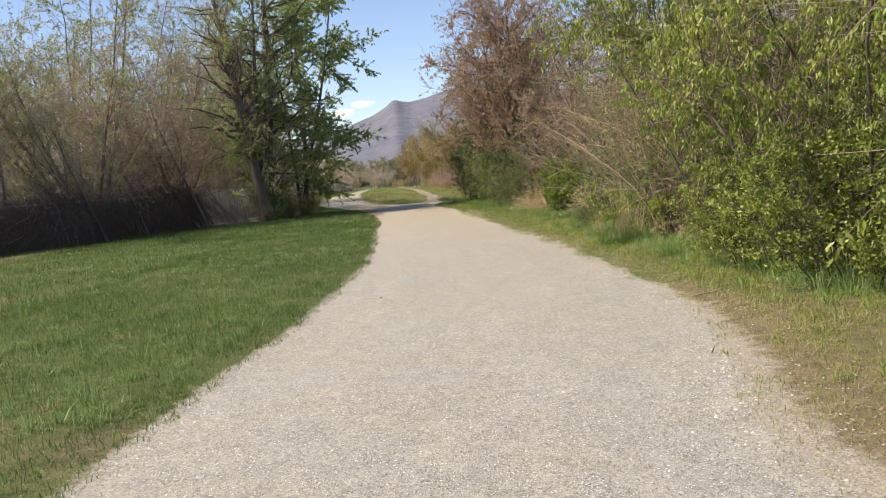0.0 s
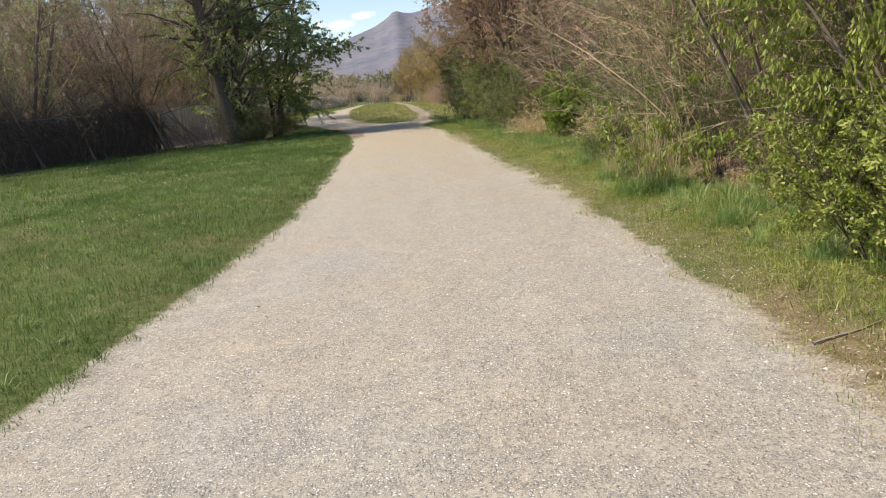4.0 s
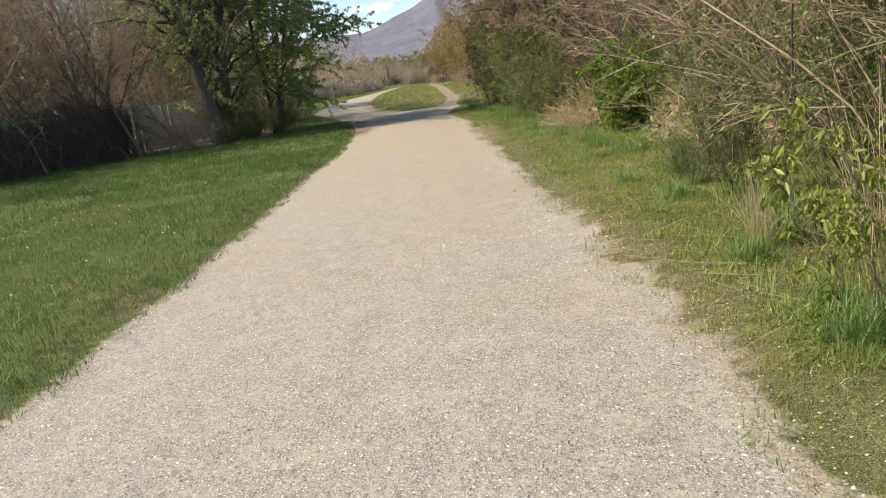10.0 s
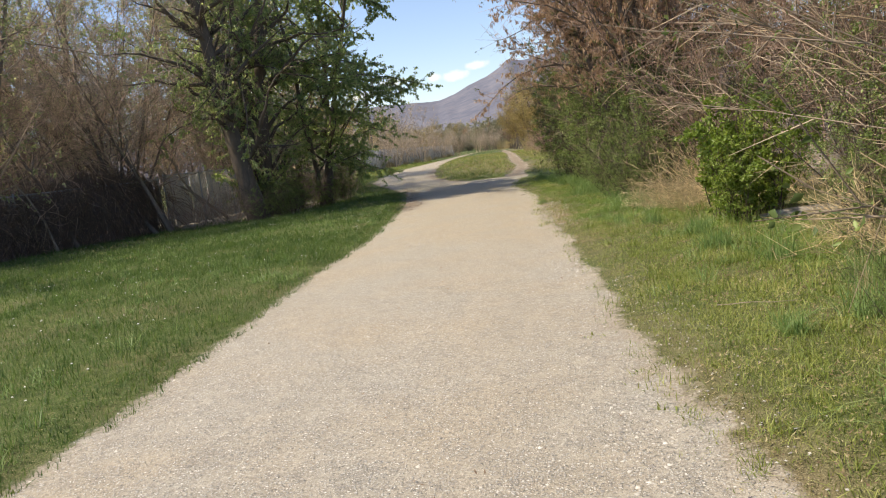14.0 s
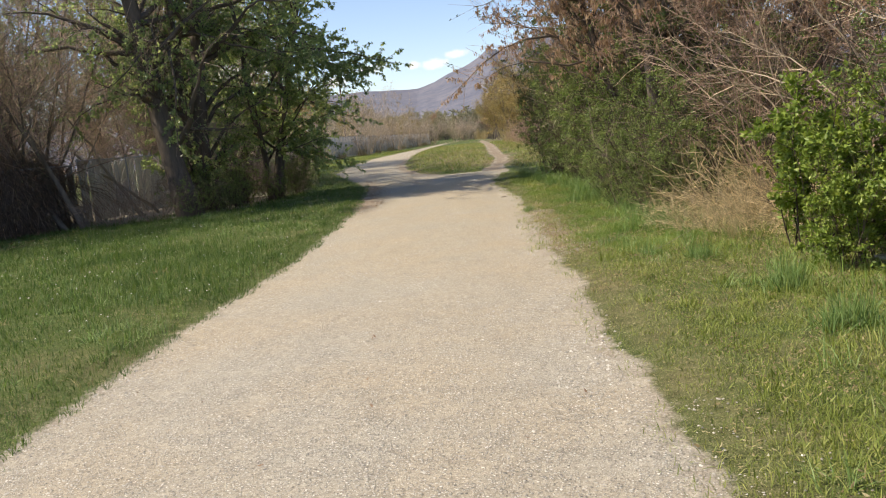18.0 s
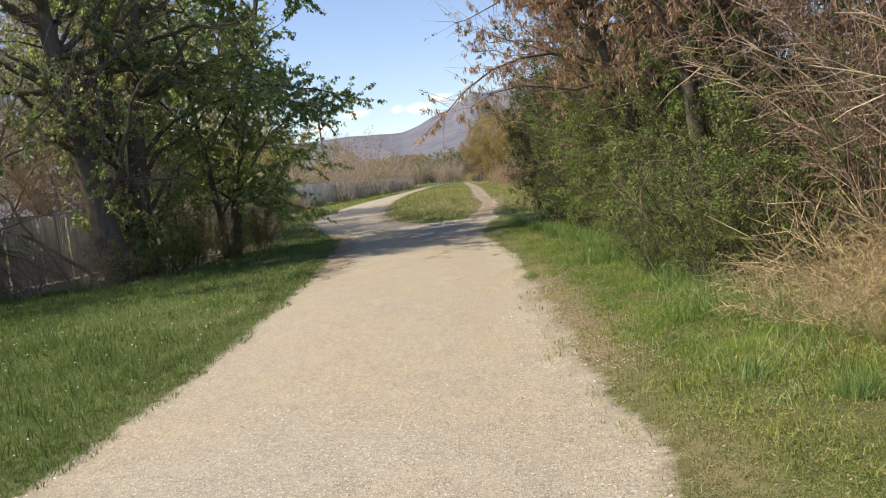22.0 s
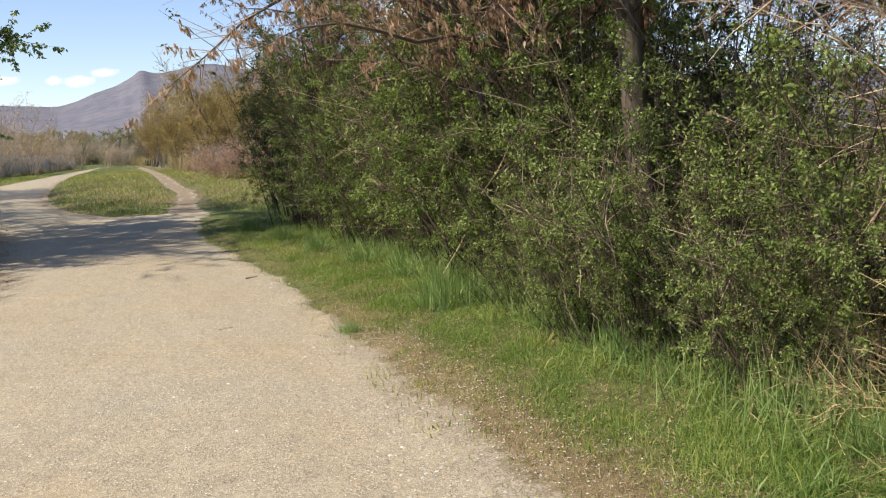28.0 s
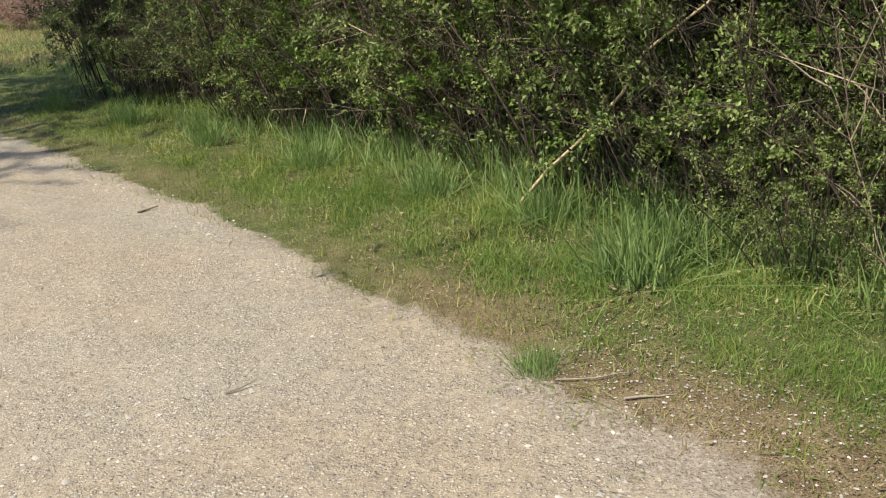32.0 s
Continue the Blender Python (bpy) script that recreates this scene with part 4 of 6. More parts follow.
# ---- seed-hung trees ----
elder = plant("boxelder_tree", "grey-trunked tree hung with dry brown seed keys", "tree", 71, clump=0.5, each=6, stems=2, base_r=0.5, stem_len=9.5, stem_r=0.125, lean=0.1, wob=0.05, lift=0.02,
              toward=(-0.05, 0.0), b1=70, l1=0.34, a1=56, lift1=0.05, from1=0.32, b2=3000, l2=0.75, lift2=-0.03, tn=2, twig_r=0.0045, bark="bark_dark", twig="twig_red", limbs=True, taper=0.05,
              foliage=[("seed_keys", "leaf_keys", 27000, 0.095, 0.03, 0.92), ("bud_haze", "leaf_olive", 5000, 0.05, 0.03, 0.4)])
place(elder, 3.85, 34.3, 0)
put(elder, 4.2, 39.0, 140, 0.95)
put(elder, 3.1, 45.4, 20, 0.8)
put(elder, 5.3, 33.6, 170, 0.8)
put(elder, 3.5, 36.2, -90, 0.85, label="boxelder leaning over the path with dry brown seed keys", lean=15)
put(elder, 5.0, 42.6, 80, 0.9)

# ---- green shrubs ----
def shrub(seed, height, leaf, count, label, lean=0.35, size=(0.034, 0.017), base_r=0.55, stems=34, each=5):
    return plant("green_shrub", label, "shrub", seed, stems=stems, base_r=base_r, stem_len=height, stem_r=0.009, lean=lean, wob=0.08, lift=0.01, b1=8 * stems, l1=0.26, a1=42, lift1=0.0, from1=0.12,
                 b2=30 * stems, l2=0.26, lift2=0.0, twig_r=0.0024, tn=2, bark="twig_dark", twig="twig_dark", clump=0.42, each=each, foliage=[("foliage", leaf, count, size[0], size[1], 0.2)])


SHRUBS = [shrub(81, 2.5, "leaf_shrub", 15000, "dense shrub with small yellow-green spring leaves"), shrub(82, 2.1, "leaf_shrub", 14000, "arching shrub with small light leaves in sprays", 0.5), shrub(83, 3.4, "leaf_olive", 16000, "dark olive shrub with fine leaves", 0.3, (0.042, 0.022))]
FRESH = shrub(88, 3.1, "leaf_fresh", 17000, "tall shrub thick with fresh green leaves", 0.4, (0.04, 0.021))
green_spots = [(3.6, 33.0, 1), (3.4, 34.8, 0), (3.3, 36.4, 1), (3.2, 37.8, 0), (3.2, 39.4, 1), (2.9, 41.0, 0), (2.7, 42.6, 1), (4.0, 40.2, 2), (3.8, 42.2, 2), (3.0, 44.4, 2), (2.4, 46.4, 2), (2.7, 48.2, 2), (3.9, 47.0, 2),
               (3.4, 50.2, 2), (4.2, 53.0, 2), (4.6, 57.0, 2), (3.2, 34.0, 1), (3.4, 35.6, 1), (4.2, 32.2, 1), (5.6, 26.0, 0), (5.8, 22.8, 1), (5.4, 20.8, 0), (5.6, 18.2, 1), (2.0, 46.9, 2), (2.3, 45.2, 0)]
first = set()
for i, (x, y, k) in enumerate(green_spots):
    if k in first:
        put(SHRUBS[k], x, y, 83 * i, 0.88 + 0.08 * (i % 4))
    else:
        first.add(k)
        place(SHRUBS[k], x, y)
for i, (x, y, s, k) in enumerate(((3.3, 36.9, 1.3, 0), (2.9, 42.3, 1.25, 2), (2.5, 48.4, 1.3, 2), (3.4, 39.8, 1.4, 0), (3.9, 35.0, 1.4, 2), (4.0, 37.6, 1.5, 2), (3.4, 45.0, 1.4, 2), (4.2, 33.2, 1.2, 0))):
    put(SHRUBS[k], x, y, 47 * i, s, label="tall leafy shrub over the verge")
place(FRESH, 3.2, 38.6, 0, 1.0)
for i, (x, y, s) in enumerate(((3.15, 40.4, 1.05), (3.4, 37.0, 0.95), (3.1, 42.0, 1.0), (3.6, 35.6, 0.9))):
    put(FRESH, x, y, 120 * i + 30, s)
for i, (x, y, s) in enumerate(((-8.4, 45.9, 0.6), (-7.2, 48.8, 0.5), (-7.8, 50.6, 0.6), (-9.0, 47.4, 0.7), (-8.8, 52.6, 0.65), (-8.9, 43.5, 0.5))):
    put(SHRUBS[2 if i % 2 else 0], x, y, 61 * i, s, label="leafy undergrowth below the cottonwood")
for i, (x, y, s) in enumerate(((-8.35, 42.1, 0.55), (-7.9, 43.3, 0.6), (-8.2, 44.6, 0.6), (-7.4, 46.6, 0.55))):
    put(SHRUBS[1], x, y, 97 * i, s, label="yellow-green leafy sprays climbing at the foot of the trunks")
for i, (x, y, s) in enumerate(((-9.4, 41.9, 0.5), (-9.0, 43.2, 0.55), (-8.4, 47.0, 0.6), (-7.6, 49.4, 0.55), (-10.2, 41.0, 0.5))):
    put(BROWN[1], x, y, 63 * i, s, label="low dark brush at the foot of the trees")
for i, (x, y, s) in enumerate(((2.95, 33.2, 0.62), (2.85, 34.2, 0.58), (3.1, 32.3, 0.6), (2.75, 35.3, 0.5))):
    put(SHRUBS[i % 2], x, y, 59 * i, s, label="low light-green leafy sprays leaning over the grass")
for i, (x, y, s) in enumerate(((3.5, 20.3, 0.3), (3.8, 19.3, 0.36), (4.2, 21.4, 0.45), (4.4, 18.0, 0.45), (4.6, 24.2, 0.5), (4.3, 15.2, 0.4))):
    put(SHRUBS[2 * (i % 2)], x, y, 71 * i, s, label="low dark leafy weed in the verge")
under = shrub(87, 1.7, "leaf_lime", 9000, "low leafy bush with yellow-green leaves under the small trees", 0.7, (0.056, 0.026), 0.7, 34, 4)
place(under, 4.5, 8.8)
put(under, 4.2, 10.2, 140, 0.8)
put(under, 4.6, 13.0, 240, 0.7)
for i, (x, y, s) in enumerate(((5.2, 10.2, 1.1), (4.7, 11.7, 0.9), (5.8, 7.4, 1.2), (6.2, 9.2, 1.3), (6.0, 12.0, 1.2), (5.6, 13.8, 0.9))):
    put(under, x, y, 75 * i, s)
bright = shrub(85, 1.7, "leaf_bright", 5000, "bright green leafy bush", 0.16, (0.075, 0.04), 0.26, 16, 4)
bright["category"] = "bush"
place(bright, 3.95, 28.2)
put(bright, 4.35, 27.4, 90, 0.9)
put(bright, 3.9, 27.2, 200, 0.62)
sapling = plant("sapling", "sapling with sparse yellow-green leaves among dry grass", "sapling", 86, stems=9, base_r=0.4, stem_len=1.5, stem_r=0.007, lean=0.4, b1=50, l1=0.3, a1=40, from1=0.2, b2=160, l2=0.2, twig_r=0.003, bark="twig_grey", twig="twig_grey",
                foliage=[("foliage", "leaf_lime", 1900, 0.082, 0.026, 0.55)], trunk_name="stem")
place(sapling, 3.35, 15.25, 0, 0.85)


# ---- grass tufts ----
def blades(rng, base, height, width, lean, curl=0.5, segs=2):
    """Curved grass blades from base points (M, 3); each tapers to a point."""
    m = len(base)
    a = rng.uniform(0, 2 * np.pi, m)
    d = np.stack([np.cos(a), np.sin(a), np.zeros(m)], 1)
    s = np.stack([-np.sin(a), np.cos(a), np.zeros(m)], 1)
    b = rng.uniform(0, 2 * np.pi, m)
    s = unit(s + 0.8 * np.stack([np.cos(b), np.sin(b), np.zeros(m)], 1))
    h = (height * rng.uniform(0.5, 1.25, m))[:, None]
    ln = (lean * np.abs(rng.normal(size=m)))[:, None]
    w = (width * rng.uniform(0.7, 1.3, m))[:, None] / 2
    rows = []
    for k in range(segs):
        t = k / segs
        c = base + d * h * (ln * t + curl * ln * t * t) + np.array([0, 0, 1.0]) * h * (t - 0.35 * ln * t * t)
        ww = w * (1 - 0.45 * t)
        rows += [c - s * ww, c + s * ww]
    tip = base + d * h * ln * (1 + curl) + np.array([0, 0, 1.0]) * h * np.maximum(1 - 0.35 * ln - 0.3 * ln * ln, 0.15)
    v = np.stack(rows + [tip], 1)
    n = 2 * segs + 1
    i = (np.arange(m) * n)[:, None]
    tris = [i + [0, 1, 3], i + [0, 3, 2]] if segs > 1 else []
    for k in range(1, segs - 1):
        tris += [i + [2 * k, 2 * k + 1, 2 * k + 3], i + [2 * k, 2 * k + 3, 2 * k + 2]]
    tris.append(i + [n - 3, n - 2, n - 1])
    return v.reshape(-1, 3), np.concatenate(tris)


def tuft(name, label, seed, count, radius, height, width, lean, mat, category="grass"):
    """A clump: leaning blades round a core of upright stalks."""
    rng = np.random.default_rng(seed)
    root = tagged(new(name), label, category)
    for pname, n, h, w, ln, rr in (("blade_tuft", int(count * 0.7), height * 0.85, width, lean * 1.2, radius), ("stalk_tuft", int(count * 0.3), height * 1.1, width * 0.7, lean * 0.5, radius * 0.7)):
        a, r = rng.uniform(0, 2 * np.pi, n), rr * np.sqrt(rng.uniform(0, 1, n))
        v, f = blades(rng, np.stack([r * np.cos(a), r * np.sin(a), np.full(n, -0.03)], 1), h, w, ln, 0.8, 4)
        tagged(part(pname, raw_mesh(pname, v, [f], MAT[mat]), None, root), kind="stuff")
    return root


straw = tuft("dry_grass_clump", "tall clump of dry straw-coloured grass", 91, 150, 0.13, 0.9, 0.005, 0.17, "leaf_straw")
cane = tuft("dry_grass_clump", "tall arching clump of dry cane-like grass round a sapling", 93, 230, 0.3, 1.3, 0.006, 0.34, "leaf_straw")
place(straw, 3.2, 17.0, 0, 0.8)
place(cane, 3.42, 15.32, 40)
for x, y, s in ( (3.55, 21.6, 0.6), (3.4, 29.4, 0.5), (4.1, 13.2, 0.7), (4.5, 20.6, 0.7), (3.5, 31.6, 0.42), (4.4, 25.6, 0.6)):
    put(straw, x, y, 57 * x + 31 * y, s)
tussock = tuft("grass_tussock", "lush green grass tussock", 92, 320, 0.24, 0.42, 0.009, 0.5, "blue_grass")
place(tussock, 2.0, 35.75, 0, 1.0)
for x, y, s in ((2.35, 36.9, 0.7), (2.4, 35.9, 0.75), (2.65, 34.5, 0.8), (2.75, 35.3, 0.9), (2.2, 38.0, 0.8), (2.7, 33.4, 0.8), (1.95, 39.6, 0.8), (1.6, 41.4, 0.8), (3.2, 25.2, 0.7), (3.0, 15.0, 0.7), (3.4, 12.4, 0.7), (3.2, 26.6, 0.7), (2.8, 28.2, 0.6), (3.0, 32.0, 0.8), (1.02, 35.32, 0.42), (2.9, 31.2, 0.6), (3.5, 10.6, 0.6), (1.3, 43.6, 0.9), (0.9, 46.0, 0.9), (3.4, 17.25, 1.0), (3.05, 16.75, 0.65), (3.6, 15.6, 0.8), (3.3, 15.05, 0.9), (3.6, 15.1, 0.8), (3.05, 15.4, 0.7), (3.75, 18.4, 0.8), (3.2, 19.6, 0.7), (3.5, 21.3, 0.8), (3.9, 22.4, 0.9), (2.9, 21.0, 0.5), (3.6, 24.0, 0.8)):
    put(tussock, x, y, 91 * x + 17 * y, s)


# ---- grass sheets ----
def scatter(rng, n, x0, x1, y0, y1):
    return rng.uniform(x0, x1, n), rng.uniform(y0, y1, n)


def grass(name, label, seed, n, area, height, width, lean, mat, keep, segs=2):
    rng = np.random.default_rng(seed)
    x, y = scatter(rng, n, *area)
    ok = rng.uniform(size=n) < keep(x, y) * (1 - 0.9 * litter_bank(x, y))
    x, y = x[ok], y[ok]
    base = np.stack([x, y, ground_z(x, y) - 0.01], 1)
    tall = height * (1 + 0.45 * wave(1.3 * x, 1.3 * y, 4.0)) * (0.45 + 0.55 * smooth(0.0, 0.8, np.minimum(off_path(x, y), off_track(x, y))))
    v, f = blades(rng, base, tall, width, lean, 0.6, segs)
    return tagged(new(name, raw_mesh(name, v, [f], MAT[mat])), label, "grass", kind="stuff")


def clear(x, y):
    off = np.minimum(off_path(x, y) - 0.8 * spill(x, y), off_track(x, y)) + fray(x, y) + 0.05 * wave(5 * x, 5 * y, 1.0)
    clump = smooth(-0.3, 0.3, wave(3.1 * x, 2.7 * y, 2.0) + 1.6 * smooth(0.2, 0.9, off) - 0.5)
    return np.where(x < -0.5, smooth(-0.06, 0.1, off), smooth(-0.12, 0.12, off) * clump)


def gaps(x, y):
    """Thin places in the verge."""
    return 0.15 + 0.85 * smooth(-0.3, 0.3, wave(5.2 * x, 4.6 * y, 12.0) + 0.35 * wave(1.9 * x, 1.7 * y, 4.0))


grass("lawn", "mown green meadow grass beside the path", 101, 150000, (-6.5, -1.2, 2.5, 34), 0.085, 0.0055, 0.6, "lawn", lambda x, y: (x < 0) * clear(x, y) * (1 - 0.5 * dryness(x, y)))
grass("lawn", "mown green meadow grass near the trees", 102, 110000, (-18.0, -6.0, 8, 44), 0.12, 0.012, 0.6, "lawn", lambda x, y: clear(x, y) * (1 - 0.5 * dryness(x, y)) * (1 - bareness(x, y)), 1)
grass("lawn", "taller green grass where the path narrows", 103, 50000, (-10.0, -2.0, 28, 58), 0.13, 0.009, 0.6, "lawn", lambda x, y: clear(x, y) * (1 - bareness(x, y)))
grass("verge_grass", "uneven green verge grass", 104, 40000, (0.3, 4.6, 2.0, 50), 0.1, 0.006, 0.7, "verge", lambda x, y: (x > -0.2) * gaps(x, y) * clear(x, y) * (1 - 0.75 * dryness(x, y)) * (1 - 0.8 * bareness(x, y)))
grass("verge_grass", "tall lush grass at the foot of the shrubs", 105, 17000, (0.6, 4.2, 22, 52), 0.2, 0.007, 0.7, "verge_fresh", lambda x, y: smooth(1.2, 2.2, off_path(x, y)) * (x > 0))
grass("verge_grass", "tall blue-green grass under the shrubs", 112, 17000, (1.2, 3.8, 30.5, 43), 0.4, 0.0075, 0.6, "blue_grass", lambda x, y: smooth(1.2, 1.9, off_path(x, y)) * (0.3 + 0.7 * smooth(-0.3, 0.3, wave(2.4 * x, 2.4 * y, 5.0))))
grass("dry_grass", "short dry tan grass at the edge of the gravel", 106, 60000, (-2.8, 3.6, 2.0, 46), 0.07, 0.005, 1.0, "leaf_tan", lambda x, y: clear(x, y) * dryness(x, y))
def clumps(name, label, seed, n, each, area, height, width, mat, keep):
    """Small tufts that stand a little proud of the sward."""
    rng = np.random.default_rng(seed)
    x, y = scatter(rng, n, *area)
    ok = rng.uniform(size=n) < keep(x, y) * (1 - 0.9 * litter_bank(x, y))
    x, y = np.repeat(x[ok], each), np.repeat(y[ok], each)
    r = 0.09 * np.sqrt(rng.uniform(0, 1, len(x)))
    a = rng.uniform(0, 2 * np.pi, len(x))
    x, y = x + r * np.cos(a), y + r * np.sin(a)
    tall = height * np.repeat(rng.uniform(0.5, 1.3, ok.sum()), each)
    v, f = blades(rng, np.stack([x, y, ground_z(x, y) - 0.01], 1), tall, width, 0.55, 0.8, 2)
    return tagged(new(name, raw_mesh(name, v, [f], MAT[mat])), label, "grass", kind="stuff")


clumps("grass_tufts", "small darker tufts standing in the lawn", 401, 1500, 22, (-9, -1.8, 4, 42), 0.15, 0.007, "blue_grass", lambda x, y: (off_path(x, y) > 0.15) * smooth(-0.4, 0.5, wave(0.9 * x, 0.9 * y, 11.0)))
clumps("grass_tufts", "pale yellowing tufts in the lawn", 402, 700, 18, (-9, -1.8, 4, 40), 0.1, 0.006, "leaf_tan", lambda x, y: (off_path(x, y) > 0.1) * smooth(0.0, 0.7, wave(0.6 * x, 0.8 * y, 3.0)))
clumps("grass_tufts", "uneven green tufts on the verge", 403, 900, 24, (0.8, 4.2, 5, 46), 0.125, 0.007, "verge", lambda x, y: smooth(0.15, 0.9, off_path(x, y) - 0.6 * smooth(36, 34.6, y) * smooth(29, 31, y)))
clumps("grass_tufts", "taller blue-green tufts among the verge grass", 408, 620, 26, (1.8, 4.6, 8, 31), 0.19, 0.007, "blue_grass", lambda x, y: smooth(0.45, 1.1, off_path(x, y)) * smooth(-0.1, 0.4, wave(1.6 * x, 1.4 * y, 9.0)))
clumps("grass_tufts", "rank green grass at the foot of the leafy trees", 409, 520, 26, (3.2, 6.0, 6.5, 15), 0.3, 0.008, "blue_grass", lambda x, y: smooth(3.4, 3.9, x + 0.25 * wave(2 * x, 2 * y, 3.0)) * (0.35 + 0.65 * smooth(-0.2, 0.3, wave(1.8 * x, 1.6 * y, 2.0))))
clumps("grass_tufts", "broad-leaved weeds at the edge of the path", 404, 160, 16, (-3.0, 3.4, 5, 44), 0.07, 0.018, "verge", lambda x, y: np.exp(-((off_path(x, y) - 0.05) / 0.15) ** 2))


clumps("grass_tufts", "short dry orange-tan tufts along the gravel", 406, 900, 14, (0.8, 2.6, 27, 37), 0.05, 0.005, "leaf_tan", lambda x, y: np.exp(-((off_path(x, y) - 0.4) / 0.3) ** 2))
clumps("grass_tufts", "sparse green tufts in the dry strip", 407, 420, 14, (0.8, 2.6, 27, 37), 0.06, 0.005, "verge", lambda x, y: np.exp(-((off_path(x, y) - 0.45) / 0.3) ** 2))


def edge_grass(name, label, seed, n, left, wide, y0, y1, height, width, mat):
    """A fringe of blades along one edge of the gravel, in clumps."""
    rng = np.random.default_rng(seed)
    y = rng.uniform(y0, y1, n)
    u = wide * rng.uniform(0, 1, n) ** 1.2 - 0.06
    u = u + 0.07 * wave(2.6 * y, 0.4 * y, 3.0) + 0.05 * wave(9 * y, y, 1.0)
    x = np.where(left, path_left(y) - u, path_right(y) + u)
    x = np.where(left, x, x + 0.8 * spill(x, y))
    ok = (rng.uniform(size=n) < 0.35 + 0.65 * smooth(-0.3, 0.3, wave(4 * x, 4 * y, 5.0))) & (off_track(x, y) > 0.1)
    x, y = x[ok], y[ok]
    base = np.stack([x, y, ground_z(x, y) - 0.01], 1)
    v, f = blades(rng, base, height * (1 + 0.5 * wave(3 * x, 3 * y, 2.0)), width, 0.7, 0.6, 2)
    return tagged(new(name, raw_mesh(name, v, [f], MAT[mat])), label, "grass", kind="stuff")


edge_grass("edge_grass", "ragged green grass fringe along the gravel", 121, 45000, True, 0.55, 2.5, 50, 0.08, 0.0055, "lawn")
grass("verge_grass", "short dense yellow-green verge grass", 108, 150000, (0.9, 3.3, 29.5, 41), 0.07, 0.004, 0.85, "verge_fresh", lambda x, y: smooth(0.1, 0.5, off_path(x, y) - spill(x, y) - 0.45 * smooth(36.0, 34.6, y) + 0.25 * wave(2.2 * x, 2.2 * y, 7.0)) * gaps(x, y))
grass("verge_grass", "short green verge grass with gaps", 109, 130000, (1.2, 5.2, 4, 29), 0.075, 0.0045, 0.9, "verge", lambda x, y: smooth(0.1, 0.8, off_path(x, y) - spill(x, y) + 0.3 * wave(2.2 * x, 2.2 * y, 7.0)) * (1 - 0.6 * smooth(13, 7, y)) * gaps(x, y))
clumps("grass_tufts", "single tufts standing in the spilled gravel", 405, 200, 24, (1.8, 3.2, 14, 22), 0.065, 0.005, "verge", lambda x, y: smooth(-0.05, 0.2, off_path(x, y)))
grass("verge_grass", "low moss-like green sward of the verge", 131, 220000, (1.2, 5.2, 4.5, 30), 0.058, 0.009, 0.9, "verge", lambda x, y: smooth(-0.05, 0.2, off_path(x, y) - spill(x, y) + 0.12 * wave(3.2 * x, 3.2 * y, 7.0)) * (off_path(x, y) < 3.0) * (0.45 + 0.55 * gaps(x, y)) * (0.5 + 0.5 * smooth(7, 12, y)), 1)
grass("verge_grass", "low moss-like green sward beside the shrubs", 132, 120000, (0.4, 3.4, 29.5, 46), 0.055, 0.008, 0.9, "verge_fresh", lambda x, y: smooth(-0.05, 0.2, off_path(x, y) - spill(x, y) - 0.35 * smooth(35.4, 34.2, y) * smooth(29.0, 30.5, y) + 0.12 * wave(3.2 * x, 3.2 * y, 7.0)) * (off_path(x, y) < 2.4) * (0.4 + 0.6 * gaps(x, y)), 1)
edge_grass("edge_grass", "sparse grass fringe along the gravel", 122, 30000, False, 1.0, 2.5, 50, 0.07, 0.005, "verge")
grass("meadow_grass", "pale dry grass among the rough grass", 110, 26000, (-9.0, 5.0, 53, 100), 0.16, 0.02, 0.8, "leaf_tan", lambda x, y: clear(x, y) * (off_track(x, y) > 0.1) * (off_path(x, y) > 0.4) * smooth(-0.5, 0.5, wave(0.8 * x, 0.5 * y, 8.0)))
grass("meadow_grass", "rough grass on the ground between the two paths", 107, 60000, (-14.0, 6.0, 52, 110), 0.16, 0.022, 0.7, "verge", lambda x, y: clear(x, y) * (off_track(x, y) > 0.1))


# ---- loose stones ----
def pebbles(name, label, seed, n, area, size, keep):
    rng = np.random.default_rng(seed)
    x, y = scatter(rng, n, *area)
    ok = rng.uniform(size=n) < keep(x, y)
    x, y = x[ok], y[ok]
    m = len(x)
    r = size * rng.uniform(0.5, 1.5, m)
    z = ground_z(x, y) + 0.008
    a = rng.uniform(0, 2 * np.pi, m)
    ring = []
    for k in range(4):
        t = a + k * np.pi / 2 + rng.uniform(-0.4, 0.4, m)
        q = r * rng.uniform(0.7, 1.2, m)
        ring.append(np.stack([x + q * np.cos(t), y + q * np.sin(t), z + r * rng.uniform(-0.15, 0.25, m)], 1))
    top = np.stack([x + r * rng.normal(size=m) * 0.25, y + r * rng.normal(size=m) * 0.25, z + r * rng.uniform(0.45, 0.85, m)], 1)
    v = np.stack(ring + [top], 1).reshape(-1, 3)
    i = (np.arange(m) * 5)[:, None]
    f = np.concatenate([i + [0, 1, 4], i + [1, 2, 4], i + [2, 3, 4], i + [3, 0, 4]])
    return tagged(new(name, raw_mesh(name, v, [f], MAT["pebble"])), label, "gravel", kind="stuff")


pebbles("loose_gravel", "loose pale crushed stones on the path", 111, 190000, (-2.6, 2.8, 2.0, 40), 0.007, lambda x, y: (off_path(x, y) < 0) * (1 - 0.3 * smooth(20, 30, y)) * (0.12 + 0.88 * smooth(-0.1, 0.35, wave(2.9 * x, 2.3 * y, 6.0))))
pebbles("scattered_stones", "larger pale stones scattered over the gravel", 115, 2600, (-2.6, 2.6, 3.0, 42), 0.013, lambda x, y: off_path(x, y) < 0.02)
